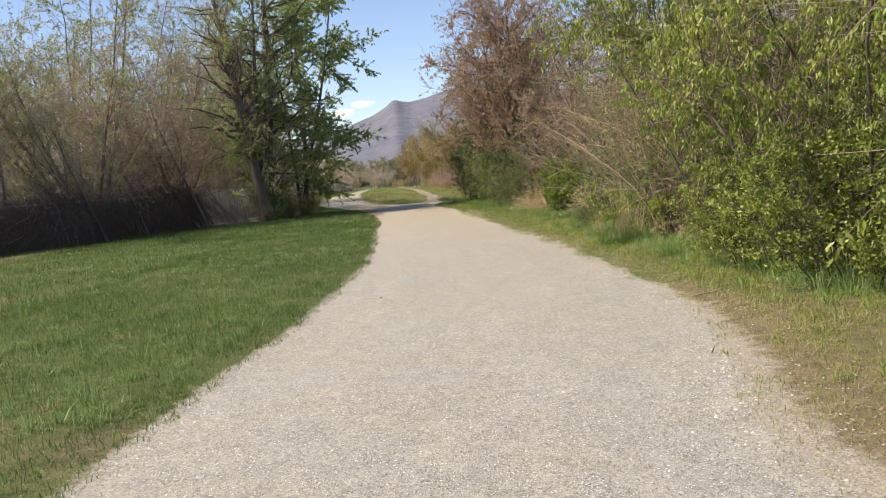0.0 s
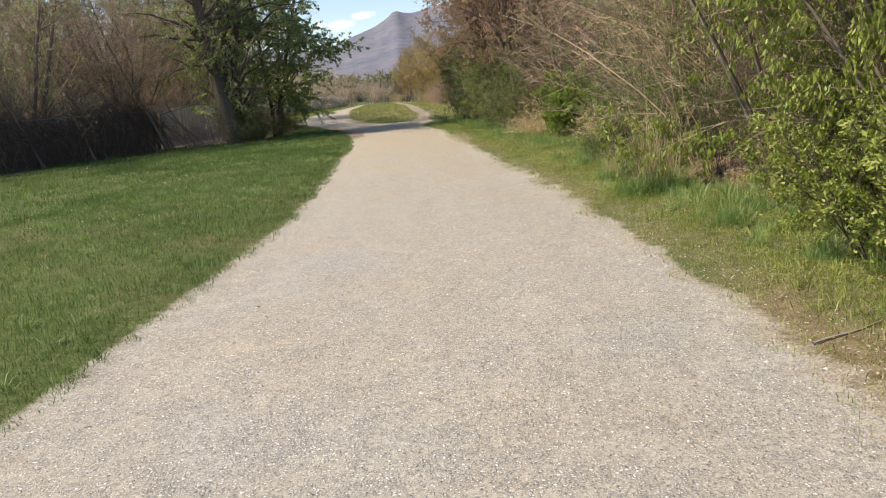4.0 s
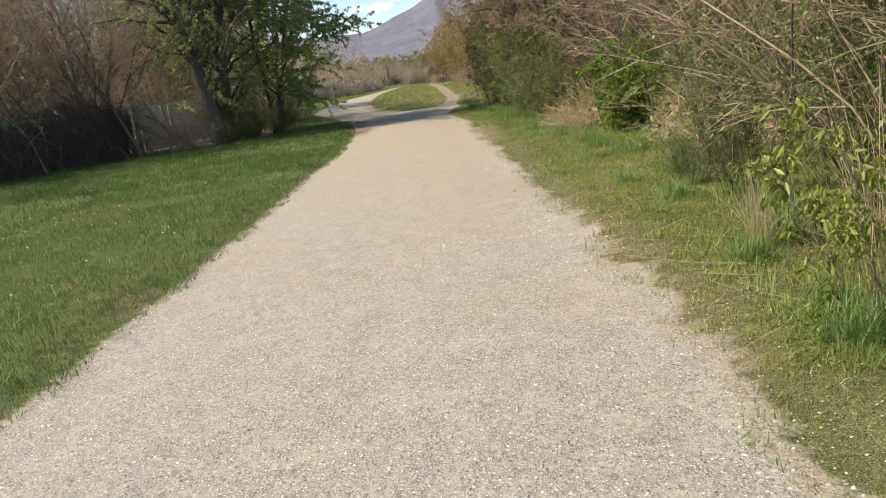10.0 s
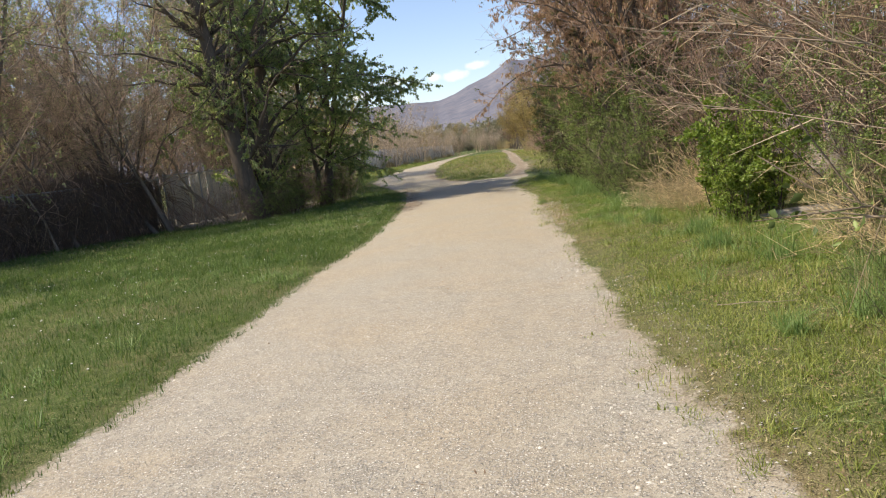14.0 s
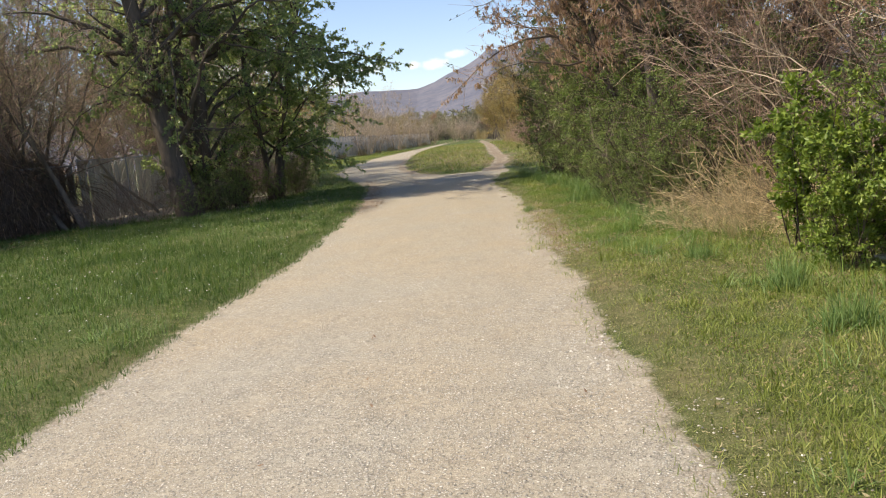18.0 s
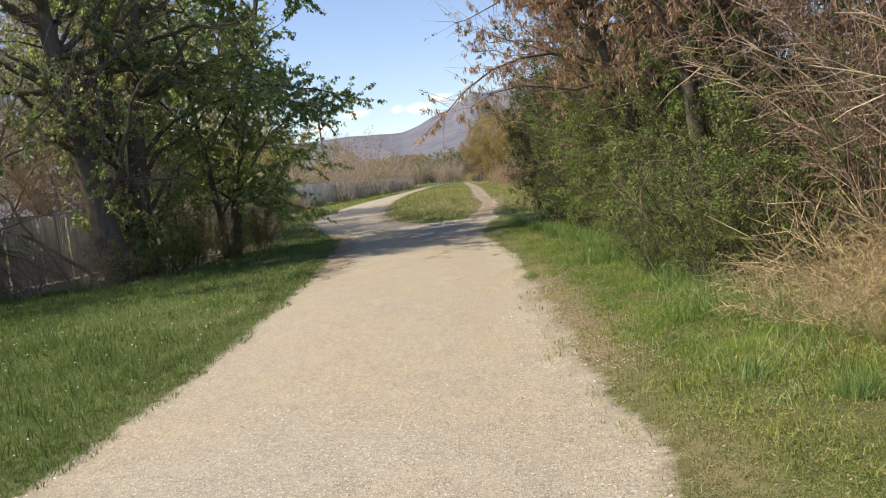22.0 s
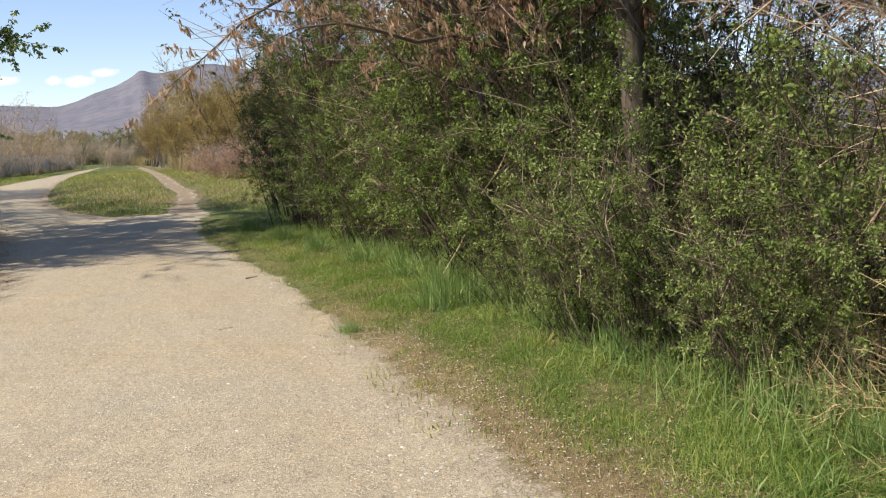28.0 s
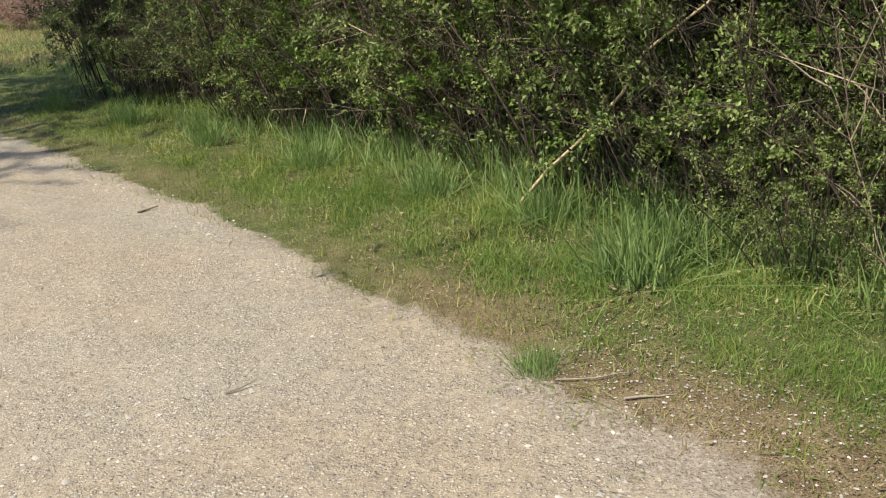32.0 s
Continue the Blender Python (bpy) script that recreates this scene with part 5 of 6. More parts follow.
pebbles("edge_gravel", "loose stones spilled along the edges of the path", 112, 70000, (-3.0, 3.4, 2.0, 44), 0.0115, lambda x, y: np.exp(-((off_path(x, y) + 0.12) / 0.26) ** 2) * np.where(x < 0, off_path(x, y) < 0.06, off_path(x, y) < 0.12))
pebbles("spilled_gravel", "grey stones scattered into the edge of the verge", 114, 9000, (1.3, 3.6, 2, 24), 0.0075, lambda x, y: np.exp(-((off_path(x, y) - 0.2) / 0.35) ** 2) * (off_path(x, y) > -0.05))
pebbles("spilled_gravel", "pale stones scattered through the dry verge", 113, 9000, (0.7, 2.6, 29.5, 35.5), 0.006, lambda x, y: np.exp(-((off_path(x, y) - 0.35) / 0.4) ** 2) * (off_path(x, y) > 0))


def litter(name, label, seed, n, area, size, mat, keep):
    """Dry leaves and bits of straw lying flat."""
    rng = np.random.default_rng(seed)
    x, y = scatter(rng, n, *area)
    ok = rng.uniform(size=n) < keep(x, y)
    x, y = x[ok], y[ok]
    m = len(x)
    c = np.stack([x, y, ground_z(x, y) + rng.uniform(0.015, 0.05, m)], 1)
    a = rng.uniform(0, 2 * np.pi, m)
    d = np.stack([np.cos(a), np.sin(a), rng.normal(size=m) * 0.25], 1)
    s = np.stack([-np.sin(a), np.cos(a), rng.normal(size=m) * 0.35], 1)
    L = (size * rng.uniform(0.5, 1.6, m))[:, None]
    W = L * rng.uniform(0.12, 0.5, m)[:, None]
    v = np.stack([c - d * L, c + s * W, c + d * L + np.array([0, 0, 0.008]), c - s * W], 1).reshape(-1, 3)
    i = (np.arange(m) * 4)[:, None]
    return tagged(new(name, raw_mesh(name, v, [np.concatenate([i + [0, 1, 2], i + [0, 2, 3]])], MAT[mat])), label, "leaf litter", kind="stuff")


litter("leaf_litter", "dry tan leaves and straw on the verge", 301, 40000, (0.9, 4.8, 4, 44), 0.011, "leaf_tan", lambda x, y: (x > 0) * smooth(0.0, 0.4, off_path(x, y)) * smooth(-0.4, 0.6, wave(2.7 * x, 2.3 * y, 9.0)))
litter("leaf_litter", "brown dead leaves lying in the gaps of the verge", 304, 45000, (1.2, 4.8, 6, 42), 0.009, "leaf_rust", lambda x, y: (x > 0) * smooth(0.3, 0.7, off_path(x, y)) * smooth(0.45, 0.25, gaps(x, y)))
litter("leaf_litter", "pale straw lying in the gaps of the verge", 305, 22000, (1.2, 4.8, 6, 42), 0.009, "leaf_tan", lambda x, y: (x > 0) * smooth(0.2, 0.6, off_path(x, y)) * smooth(0.6, 0.25, gaps(x, y)))
litter("leaf_litter", "curled brown dead leaves heaped on a bare bank", 306, 9000, (3.6, 6.0, 13.8, 17.4), 0.026, "leaf_fallen", litter_bank)
litter("leaf_litter", "reddish brown fallen leaves under the trees", 302, 22000, (-13.5, -2.6, 36, 53), 0.024, "leaf_rust", lambda x, y: np.exp(-((path_left(y) - x + 0.25) / 0.4) ** 2) * smooth(36, 40, y) + 0.3 * smooth(-9.5, -11.5, x))
litter("leaf_litter", "small dark bits scattered on the gravel", 303, 500, (-2.2, 2.4, 4, 44), 0.012, "leaf_rust", lambda x, y: off_path(x, y) < -0.1)


def dead_limb(a, b, r, seed, label="grey dead limb leaning against the fence", mat="dead_wood"):
    rng = np.random.default_rng(seed)
    a, b = np.array(a, float), np.array(b, float)
    t = np.linspace(0, 1, 8)[:, None]
    q = a * (1 - t) + b * t + rng.normal(size=(8, 3)) * 0.04
    v, f = tubes(q[None], (r * np.linspace(1, 0.45, 8))[None], 8)
    return tagged(part("dead_limb", raw_mesh("dead_limb", v, [f], MAT[mat], True), None, None), label, "branch", "dead limbs")


dead_limb((-10.9, 45.6, -0.05), (-12.3, 43.2, 2.2), 0.06, 5)
dead_limb((-11.0, 44.3, -0.05), (-12.4, 43.4, 3.2), 0.05, 6)
dead_limb((-10.6, 46.4, -0.05), (-11.4, 46.6, 3.6), 0.045, 7)
dead_limb((-13.2, 38.2, -0.05), (-13.9, 37.4, 2.4), 0.05, 8)
dead_limb((2.45, 37.3, 0.08), (2.85, 35.5, 1.8), 0.012, 9, "long pale dead stick propped against the shrubs", "twig_straw")


def bare_branch(base, tips, seed, thick=0.015):
    """A fallen branch propped in the thicket: long pale arching shoots from one foot, with side twigs."""
    rng = np.random.default_rng(seed)
    base = np.array(base, float)
    root = tagged(new("dead_branch"), "long pale bare branch arching out of the thicket", "branch")
    root.location = base
    t = np.linspace(0, 1, 10)[:, None]
    pts = []
    for tip in tips:
        d = np.array(tip, float) - base
        bow = np.array([0, 0, 0.22 * np.linalg.norm(d)])
        pts.append(d * t + bow * t * (1 - t) + np.cumsum(rng.normal(size=(10, 3)) * 0.045, 0))
    pts = np.array(pts)
    rad = np.linspace(thick, 0.003, 10)[None].repeat(len(pts), 0)
    for k in range(len(pts)):
        v, f = tubes(pts[k:k + 1], rad[k:k + 1], 6)
        part("shoot", raw_mesh("shoot", v, [f], MAT["twig_pale"], True), None, root)
    b, w, s, r = sprout(rng, pts, rad, 16 * len(pts), 0.3, 1.0, 40, 12)
    q = grow(rng, b, w, rng.uniform(0.2, 0.7, len(b)), 4, 0.12, 0.0)
    v, f = tubes(q, np.full((len(b), 1), 0.004) * np.linspace(1.1, 0.5, 4)[None], 3)
    tagged(part("twig_work", raw_mesh("twig_work", v, [f], MAT["twig_pale"]), None, root), kind="stuff")


bare_branch((4.9, 31.0, 0.5), ((2.9, 32.2, 2.5), (3.3, 31.6, 2.9), (3.9, 31.2, 3.1), (3.2, 32.6, 1.9), (4.3, 30.4, 2.9), (2.7, 32.0, 3.2)), 501)
bare_branch((5.2, 28.9, 0.9), ((3.5, 29.6, 2.6), (3.1, 30.2, 2.4), (3.9, 28.6, 3.2), (3.4, 29.0, 2.0)), 502)
bare_branch((5.6, 22.4, 0.2), ((4.3, 23.4, 1.3), (4.6, 22.2, 1.7)), 503, 0.009)
bare_branch((6.2, 24.6, 0.7), ((4.3, 26.2, 2.1), (4.1, 25.2, 2.7), (4.7, 24.2, 3.1), (4.4, 27.0, 2.9), (4.9, 23.2, 2.4)), 505, 0.012)
bare_branch((6.4, 20.8, 0.9), ((4.5, 22.4, 2.6), (4.8, 21.2, 3.3), (4.6, 23.0, 3.2), (5.0, 20.2, 2.8)), 506, 0.012)
bare_branch((6.0, 26.8, 0.6), ((4.2, 28.6, 2.6), (4.0, 28.0, 3.0), (4.6, 27.2, 3.3), (4.4, 29.2, 2.3)), 507, 0.011)
bare_branch((5.1, 16.4, 0.2), ((3.9, 15.9, 1.3), (4.2, 15.3, 1.5), (3.9, 16.6, 1.6), (4.7, 15.1, 1.1), (4.2, 14.8, 0.5), (4.4, 16.0, 1.8)), 508, 0.007)
bare_branch((5.8, 18.4, 0.8), ((4.4, 19.4, 2.4), (4.6, 18.2, 2.9), (4.8, 20.0, 3.0)), 504, 0.012)


# ---- fences ----
def chain_fence(label, a, b, height, slats, bay=2.8, slat_mat="slat"):
    a, b = Vector((*a, float(ground_z(*a)))), Vector((*b, float(ground_z(*b))))
    root = tagged(new("chain_link_fence"), label, "fence")
    root.location = a
    way, run = (b - a), (b - a).length
    n = max(1, round(run / bay))
    at = [way * (k / n) for k in range(n + 1)]
    for p in at:
        bm = bmesh.new()
        rod(bm, p + Vector((0, 0, -0.15)), p + Vector((0, 0, height + 0.05)), 0.03, 0.03, 8)
        part("post", bm, MAT["galvanised"], root)
    for k in range(n):
        bm = bmesh.new()
        rod(bm, at[k] + Vector((0, 0, height - 0.02)), at[k + 1] + Vector((0, 0, height - 0.02)), 0.021, 0.021, 6)
        part("top_rail", bm, MAT["galvanised"], root)
        p, q = np.array(at[k]), np.array(at[k + 1])
        L = float(np.linalg.norm(q - p))
        d = (q - p) / L
        gap = 0.075
        starts = np.arange(-height, L, gap)
        lines = []
        for sgn in (1, -1):
            for s in starts:
                u0, u1 = (s, s + height) if sgn > 0 else (s + height, s)
                z0, z1 = 0.04, height - 0.03
                lo, hi = max(0.0, min(u0, u1)), min(L, max(u0, u1))
                if hi - lo < 0.02:
                    continue
                t0, t1 = (lo - u0) / (u1 - u0), (hi - u0) / (u1 - u0)
                lines.append((p + d * lo + np.array([0, 0, z0 + (z1 - z0) * t0]), p + d * hi + np.array([0, 0, z0 + (z1 - z0) * t1])))
        seg = np.array(lines)
        v, f = tubes(seg, np.full((len(seg), 2), 0.0048), 3)
        part("wire_mesh", raw_mesh("wire_mesh", v, [f], MAT["galvanised"]), None, root)
        if slats:
            rr = np.random.default_rng(k + 7)
            sp = []
            for s in np.arange(0.05, L - 0.02, 0.088):
                if rr.uniform() < slats:
                    bot, top = 0.05 + 0.03 * rr.uniform(), height - 0.03 - 0.1 * rr.uniform() ** 2
                    sp.append((s, bot, top, rr.normal() * 0.004))
            if sp:
                vv, ff = [], []
                nrm = np.array([-d[1], d[0], 0])
                for j, (s, bot, top, o) in enumerate(sp):
                    for e in (-0.004, 0.004):
                        for ds, z in ((-0.034, bot), (0.034, bot), (0.034, top), (-0.034, top)):
                            vv.append(p + d * (s + ds) + nrm * (o + e) + np.array([0, 0, z]))
                    i = 8 * j
                    ff += [[i, i + 1, i + 2, i + 3], [i + 7, i + 6, i + 5, i + 4], [i, i + 4, i + 5, i + 1], [i + 1, i + 5, i + 6, i + 2], [i + 2, i + 6, i + 7, i + 3], [i + 3, i + 7, i + 4, i]]
                part("slats", raw_mesh("slats", np.array(vv), [np.array(ff)], MAT[slat_mat]), None, root, "weathered privacy slats")
    return root


chain_fence("chain-link fence with brown slats under dead vines", (-17.6, 27.0), (-12.1, 42.6), 1.8, 0.5, 2.8, "vine")
chain_fence("grey chain-link fence with privacy slats showing between the trees", (-12.0, 42.8), (-11.5, 50.6), 1.9, 0.9, 2.6)


def vine_curtain(a, b, seed, top):
    """Dead vine stems that hang over a stretch of fence to the ground."""
    rng = np.random.default_rng(seed)
    a, b = np.array([*a, 0.0]), np.array([*b, 0.0])
    d = unit(b - a)
    out = np.array([d[1], -d[0], 0.0])
    root = tagged(new("dead_vine"), "dense brown dead vine hanging over the fence", "vine", "dead vines on the fence")
    root.location = a
    n = 820
    s = rng.uniform(-0.2, np.linalg.norm(b - a) + 0.2, n)
    t = np.linspace(0, 1, 6)[None, :, None]
    bulge = 0.08 + 0.28 * np.abs(wave(1.4 * s, s, seed)) + 0.1 * rng.uniform(size=n)
    high = top + 0.3 * wave(0.8 * s, 0.5 * s, 2.0 + seed) + 0.12 * rng.normal(size=n) ** 2
    drift = rng.normal(size=n) * np.where(rng.uniform(size=n) < 0.45, 1.5, 0.6)
    foot = np.where(rng.uniform(size=n) < 0.5, -0.02, rng.uniform(0.1, 1.1, n))
    p0 = (s[:, None] * d - 0.15 * out)[:, None] * np.ones((1, 6, 1))
    p0 = p0 + out * (bulge[:, None, None] + 0.15) * np.sin(np.minimum(t * 2.2, 1.57)) + d * drift[:, None, None] * t
    p0[..., 2] = high[:, None] * (1 - t[0, :, 0]) + foot[:, None] * t[0, :, 0]
    p0 = p0 + rng.normal(size=p0.shape) * 0.085
    thick = np.full((n, 6), 0.006) * rng.uniform(0.4, 1.7, (n, 1))
    for lo, hi, mat in ((0, 120, "twig_brown"), (120, 150, "twig_tan"), (150, n, "vine")):
        v, f = tubes(p0[lo:hi], thick[lo:hi], 3)
        tagged(part("hanging_stem", raw_mesh("hanging_stem", v, [f], MAT[mat]), None, root), kind="stuff")
    bs, w, ss, r = sprout(rng, p0, np.full((n, 6), 0.005), 700, 0.0, 0.9, 50, 20)
    q = grow(rng, bs, w, rng.uniform(0.15, 0.5, 700), 3, 0.35, -0.05)
    v, f = tubes(q, np.full((700, 3), 0.004), 3)
    tagged(part("twig_work", raw_mesh("twig_work", v, [f], MAT["vine"]), None, root), kind="stuff")
    v, f = leaf_set(rng, p0, 2600, 0.075, 0.045, 0.6, 0.06, 0.0)
    tagged(part("dead_leaves", raw_mesh("dead_leaves", v, [f], MAT["leaf_dead"]), None, root), kind="stuff")


for k in range(6):
    vine_curtain((-16.9 + 0.76 * k, 29.0 + 2.16 * k), (-16.9 + 0.76 * (k + 1), 29.0 + 2.16 * (k + 1)), 600 + k, (1.65, 1.8, 1.7, 1.65, 1.8, 1.85)[k])
chain_fence("chain-link fence with grey privacy slats beside the far path", (-14.9, 74.0), (-15.6, 104.0), 1.85, 0.95, 3.0)
chain_fence("chain-link fence with grey privacy slats in the distance", (-15.7, 104.4), (-17.2, 170.0), 1.85, 0.95, 3.0)

# ---- far shrubs and trees ----
tan_far = brush(121, 4.2, 26, 1100, "twig_pale", [("bud_haze", "leaf_blush", 3000, 0.09, 0.05, 0.3)], "bare pinkish tan shrub behind the fence", 0.4, 0.0, "bare_shrub", 0.7, 0.02)
place(tan_far, -17.5, 98.0)
rng = np.random.default_rng(44)
for i in range(11):
    y = 76 + 10.0 * i + rng.uniform(-3, 3)
    put(tan_far, -19.8 - 0.02 * (y - 80) + rng.normal() * 2.2, y, 63 * i, rng.uniform(0.5, 1.4), rng.uniform(0.6, 1.0))
for x, y, s in ((-14.4, 97.0, 0.95), (-14.8, 116.0, 1.1), (-16.6, 111.0, 1.6), (-14.9, 152.0, 1.2), (-13.0, 176.0, 1.1), (-11.4, 178.0, 1.0), (-10.0, 182.0, 1.0), (-15.6, 140.0, 1.0)):
    put(tan_far, x, y, 40 * x, s, label="rounded bare pinkish shrub by the far path")
gold = plant("golden_willow", "willow with golden bare twigs in bud", "tree", 131, stems=7, base_r=0.7, stem_len=6.6, stem_r=0.08, lean=0.4, wob=0.06, lift=0.02, b1=90, l1=0.4, a1=42, lift1=0.02, from1=0.12, b2=2400, l2=1.0, tn=2, lift2=0.0, twig_r=0.009,
             bark="bark_grey", twig="twig_gold", foliage=[("bud_haze", "leaf_gold", 14000, 0.1, 0.045, 0.3)])
place(gold, 3.2, 80.0)
for x, y, s in ((1.2, 92.0, 0.9), (-0.6, 106.0, 0.95), (5.0, 88.0, 1.1), (-2.6, 128.0, 1.0), (6.5, 76.0, 1.0), (4.0, 100.0, 1.0)):
    put(gold, x, y, 77 * y, s)
for x, y, s in ((-26.0, 112.0, 1.25), (-28.0, 124.0, 1.4), (-24.0, 140.0, 1.1), (-21.5, 160.0, 0.8), (-30.0, 96.0, 1.0), (-22.0, 190.0, 1.0)):
    put(gold, x, y, 33 * y, s, label="pale yellow-green willow in bud behind the fence")
rust = plant("rusty_tree", "orange-brown tree in bud", "tree", 132, stems=5, base_r=0.6, stem_len=6.5, stem_r=0.09, lean=0.3, b1=70, l1=0.38, a1=40, lift1=0.04, b2=1000, l2=0.8, twig_r=0.008, bark="bark_grey", twig="twig_red",
             foliage=[("bud_haze", "leaf_rust", 9000, 0.09, 0.05, 0.3)])
place(rust, -4.6, 140.0)
for x, y, s in ((-3.0, 148.0, 1.0), (-6.0, 158.0, 1.0), (-1.0, 135.0, 1.1)):
    put(rust, x, y, 50 * y, s)
pink = brush(133, 1.9, 30, 1200, "twig_red", [("bud_haze", "leaf_pink", 4500, 0.06, 0.035, 0.2)], "low pink shrub in bud beside the track", 0.7, 0.0, "pink_shrub", 0.8, 0.012)
place(pink, 1.7, 72.0)
put(pink, 2.9, 70.6, 90, 1.0)
put(pink, 0.9, 76.5, 190, 0.8)
put(pink, 4.0, 69.0, 290, 1.0)
reed = tuft("reed_bed", "stand of pale dry reeds", 134, 420, 1.3, 1.7, 0.035, 0.18, "leaf_tan", "reeds")
place(reed, -14.0, 76.0)
for i in range(9):
    y = 79 + 9.0 * i
    put(reed, -14.4 - 0.016 * (y - 76) + 0.3 * math.sin(3.1 * i), y, 50 * i, 0.25 + 0.08 * (i % 3))
for x, y, s in ((-6.6, 170.0, 1.0), (-8.2, 174.0, 1.0), (-5.2, 166.0, 1.0), (-0.6, 98.0, 0.8), (0.2, 90.0, 0.8)):
    put(reed, x, y, 77 * x, s)
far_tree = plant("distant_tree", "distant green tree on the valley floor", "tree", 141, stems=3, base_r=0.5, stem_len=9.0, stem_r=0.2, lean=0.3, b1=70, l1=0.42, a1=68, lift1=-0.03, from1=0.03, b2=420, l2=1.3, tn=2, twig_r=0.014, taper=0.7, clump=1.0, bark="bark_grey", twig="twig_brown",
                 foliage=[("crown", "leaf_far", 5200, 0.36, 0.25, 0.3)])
place(far_tree, -30.0, 260.0)
rng = np.random.default_rng(46)
for i in range(30):
    az = -20 + 17.5 * (i / 29)
    r = rng.uniform(165, 300)
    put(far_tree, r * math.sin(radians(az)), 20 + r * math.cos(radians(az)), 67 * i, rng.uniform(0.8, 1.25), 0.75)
for i, (x, y) in enumerate(((-32, 100), (-35, 115), (-38, 135), (-34, 150), (-42, 165), (14, 60), (14, 30), (15, 18), (18, 75), (10, 120), (-20, -15), (14, -20))):
    put(far_tree, x, y, 67 * i, 0.75 + 0.08 * (i % 4), label="leafy tree behind the thickets")


# ---- far houses and pole ----
def house(x, y, z, turn, w, d, h):
    root = tagged(new("house"), "small pale house far off at the foot of the mountain", "house", "houses on the slope")
    bm = bmesh.new()
    box(bm, (-w / 2, -d / 2, -3), (w / 2, d / 2, h))
    part("wall", bm, MAT["house_wall"], root)
    bm = bmesh.new()
    o = 0.6
    vs = [bm.verts.new(p) for p in ((-w / 2 - o, -d / 2 - o, h - 0.1), (w / 2 + o, -d / 2 - o, h - 0.1), (w / 2 + o, d / 2 + o, h - 0.1), (-w / 2 - o, d / 2 + o, h - 0.1), (-w / 2 - o, 0, h + d * 0.3), (w / 2 + o, 0, h + d * 0.3))]
    for f in ((0, 1, 5, 4), (2, 3, 4, 5), (0, 4, 3), (1, 2, 5), (3, 2, 1, 0)):
        bm.faces.new([vs[k] for k in f])
    part("roof", bm, MAT["house_roof"], root)
    for k in (-1, 0, 1):
        bm = bmesh.new()
        box(bm, (k * w / 3.2 - 0.8, -d / 2 - 0.05, 1.0), (k * w / 3.2 + 0.8, -d / 2 + 0.02, 2.5))
        part("window", bm, MAT["pole_wood"], root)
    root.matrix_basis = pose(x, y, hill_z(x, y) - 0.5, 0, 0, turn)


rng = np.random.default_rng(47)
for i in range(16):
    az = -11 + 8.5 * i / 15 + rng.normal() * 0.25
    r = rng.uniform(1450, 1750)
    house(r * math.sin(radians(az)), r * math.cos(radians(az)), r * 0, rng.uniform(-40, 40), rng.uniform(8, 13), 8, 3.5)

pole = tagged(new("utility_pole"), "dark wooden utility pole with a crossarm", "pole")
bm = bmesh.new()
rod(bm, (0, 0, -0.5), (0, 0, 11.5), 0.14, 0.09, 10)
part("pole", bm, MAT["pole_wood"], pole)
bm = bmesh.new()
box(bm, (-1.2, -0.06, 10.9), (1.2, 0.06, 11.05), bevel=0.01)
part("crossarm", bm, MAT["pole_wood"], pole)
for k in (-1.05, -0.4, 0.4, 1.05):
    bm = bmesh.new()
    rod(bm, (k, 0, 11.05), (k, 0, 11.22), 0.05, 0.035, 8)
    part("insulator", bm, MAT["galvanised"], pole)
pole.location = (-23.5, 130.0, 0.6)

# ---- small things ----
def stone(seed, size, flat):
    bm = bmesh.new()
    bmesh.ops.create_icosphere(bm, subdivisions=3, radius=1.0)
    for v in bm.verts:
        k = 1 + 0.32 * noise.fractal(v.co * 1.6 + Vector((seed * 3.1, 0, 0)), 1.0, 2.0, 4)
        v.co = Vector((v.co.x * size[0], v.co.y * size[1], v.co.z * size[2])) * k
        v.co.z = max(v.co.z, -0.4 * size[2])
    return bm


for i, (x, y, s) in enumerate(((4.75, 27.2, (0.55, 0.25, 0.09)), (5.6, 27.4, (0.4, 0.22, 0.09)))):
    ob = part("flat_stone", stone(i, s, 1), MAT["rock"], None)
    ob.location = (x, y, float(ground_z(x, y)) + 0.05)
    tagged(ob, "pale flat stone lying in the grass", "stone", "flat stones")
for i, (x, y, z, s) in enumerate(((5.9, 32.2, 0.7, (0.8, 0.6, 1.0)), (7.2, 32.4, 0.7, (0.9, 0.7, 1.1)), (6.6, 31.2, 0.6, (0.7, 0.5, 0.8)), (8.3, 32.0, 0.9, (0.9, 0.7, 1.0)))):
    ob = part("boulder", stone(10 + i, s, 1), MAT["rock"], None)
    ob.location = (x, y, float(ground_z(x, y)) + 0.25 * s[2])
    tagged(ob, "pale boulder behind the thicket", "boulder", "pale boulders")


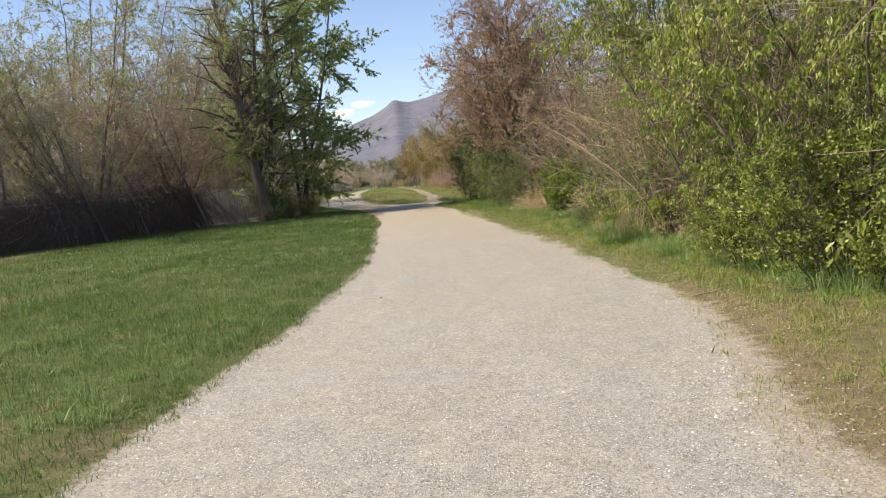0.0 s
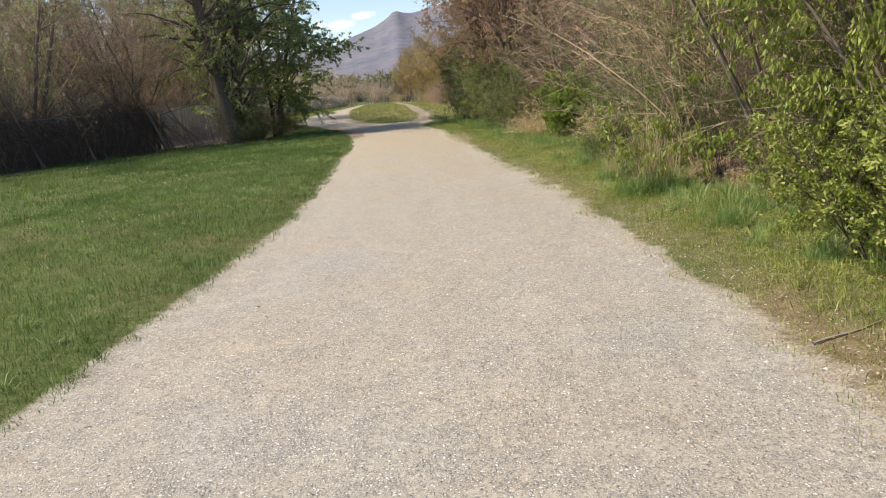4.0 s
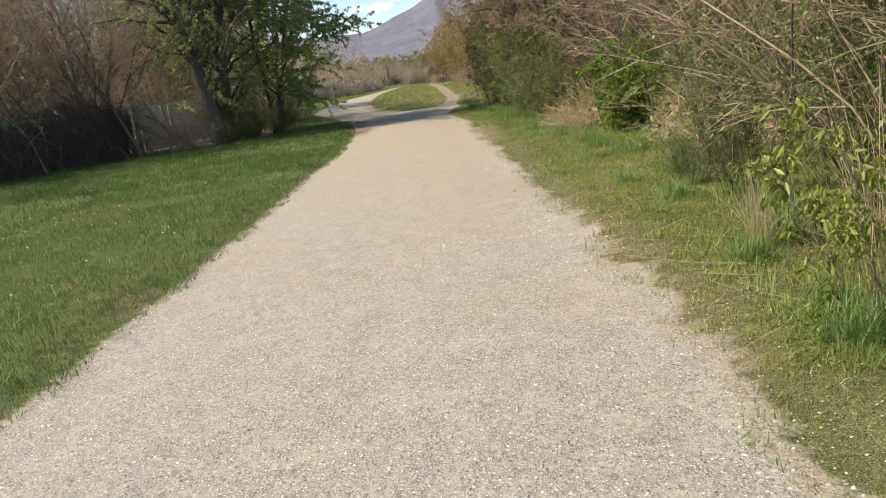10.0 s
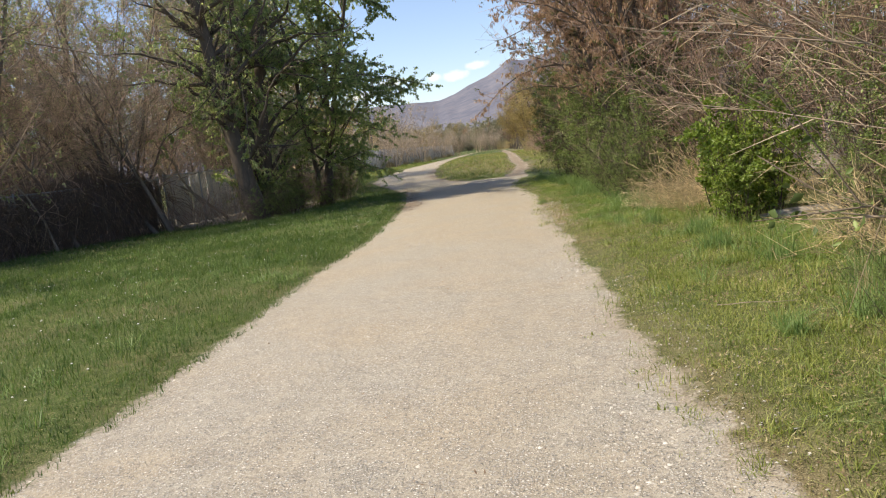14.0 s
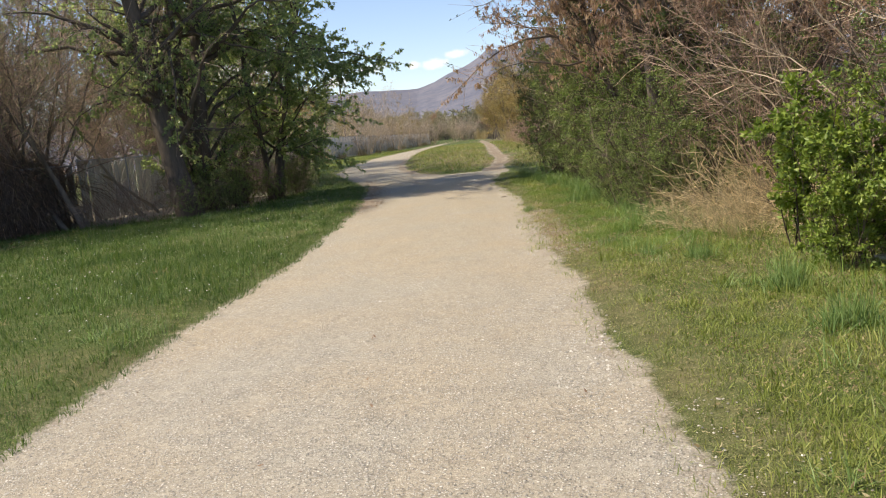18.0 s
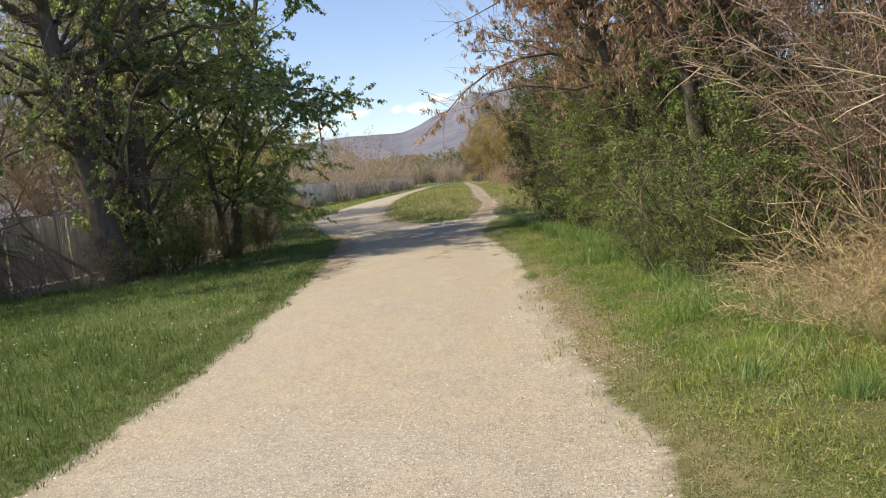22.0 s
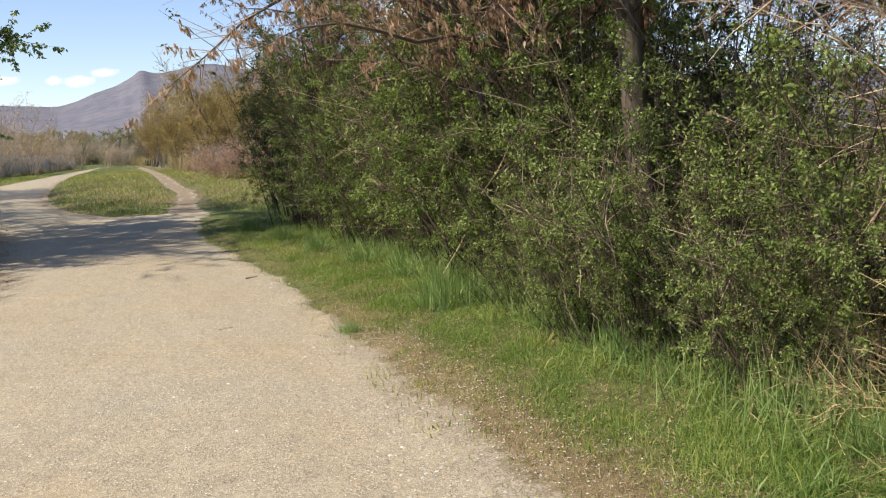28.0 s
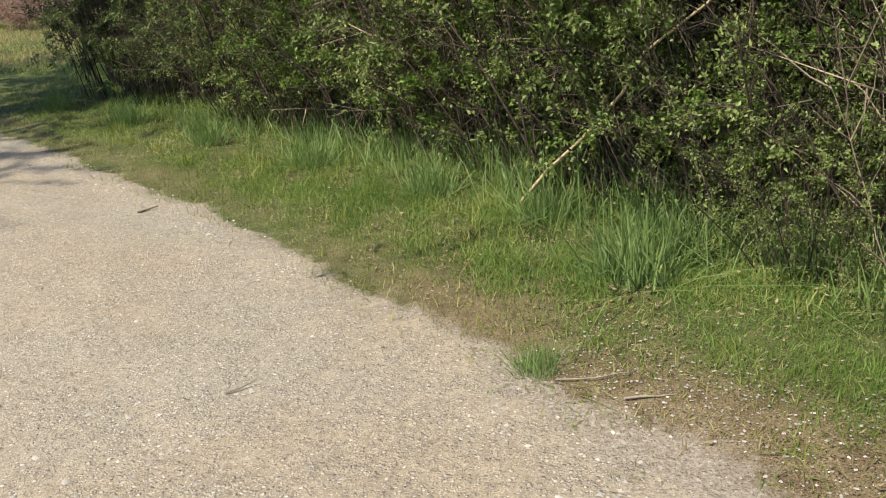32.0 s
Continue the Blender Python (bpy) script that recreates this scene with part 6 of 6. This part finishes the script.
def stick(x, y, turn, length, r, seed, tilt=2.0):
    rng = np.random.default_rng(seed)
    p = grow(rng, np.zeros((1, 3)), np.array([[1.0, 0, 0.02]]), np.array([length]), 8, 0.1, 0.0)
    p[..., 2] = np.abs(p[..., 2]) * 0.3
    v, f = tubes(p, (r * np.linspace(1, 0.4, 8))[None], 6)
    ob = part("fallen_stick", raw_mesh("fallen_stick", v, [f], MAT["dead_wood"], True), None, None)
    ob.matrix_basis = pose(x, y, float(ground_z(x, y)) + 0.02, 0, -tilt, turn)
    return tagged(ob, "thin dry fallen stick on the verge", "stick", "fallen sticks")


for i, (x, y, t, L, r) in enumerate(((4.15, 15.05, 25, 0.9, 0.07), (4.7, 15.2, 50, 0.8, 0.02), (3.0, 16.6, 170, 0.9, 0.006), (2.95, 16.3, 175, 0.5, 0.006), (1.11, 34.91, -35, 0.2, 0.006), (1.02, 35.2, -58, 0.3, 0.004), (0.35, 39.18, 28, 0.17, 0.012), (-0.1, 35.9, 10, 0.14, 0.005), (2.6, 8.8, 30, 0.6, 0.008), (2.6, 22.07, -29, 0.7, 0.005), (2.6, 17.6, 160, 0.6, 0.004), (2.4, 29.0, 40, 1.0, 0.005), (-9.4, 47.5, 15, 2.2, 0.03))):
    stick(x, y, t, L, r, 200 + i)

rng = np.random.default_rng(48)
fx = np.concatenate([rng.uniform(-8, -2.4, 450), rng.uniform(-12, -5, 120)])
fy = np.concatenate([rng.uniform(16, 44, 450), rng.uniform(16, 42, 120)])
vv, ff = [], []
for i, (x, y) in enumerate(zip(fx, fy)):
    r, z = rng.uniform(0.006, 0.012), float(ground_z(x, y)) + rng.uniform(0.07, 0.13)
    ring = [(x + r * math.cos(a), y + r * math.sin(a), z + 0.3 * r * (k % 2)) for k, a in enumerate(np.linspace(0, 2 * math.pi, 7)[:-1])]
    vv += ring + [(x, y, z + 0.8 * r)]
    ff += [[7 * i + k, 7 * i + (k + 1) % 6, 7 * i + 6] for k in range(6)]
tagged(new("wildflowers", raw_mesh("wildflowers", np.array(vv), [np.array(ff)], MAT["petal"])), "tiny white wildflowers scattered in the grass", "flower", kind="stuff")
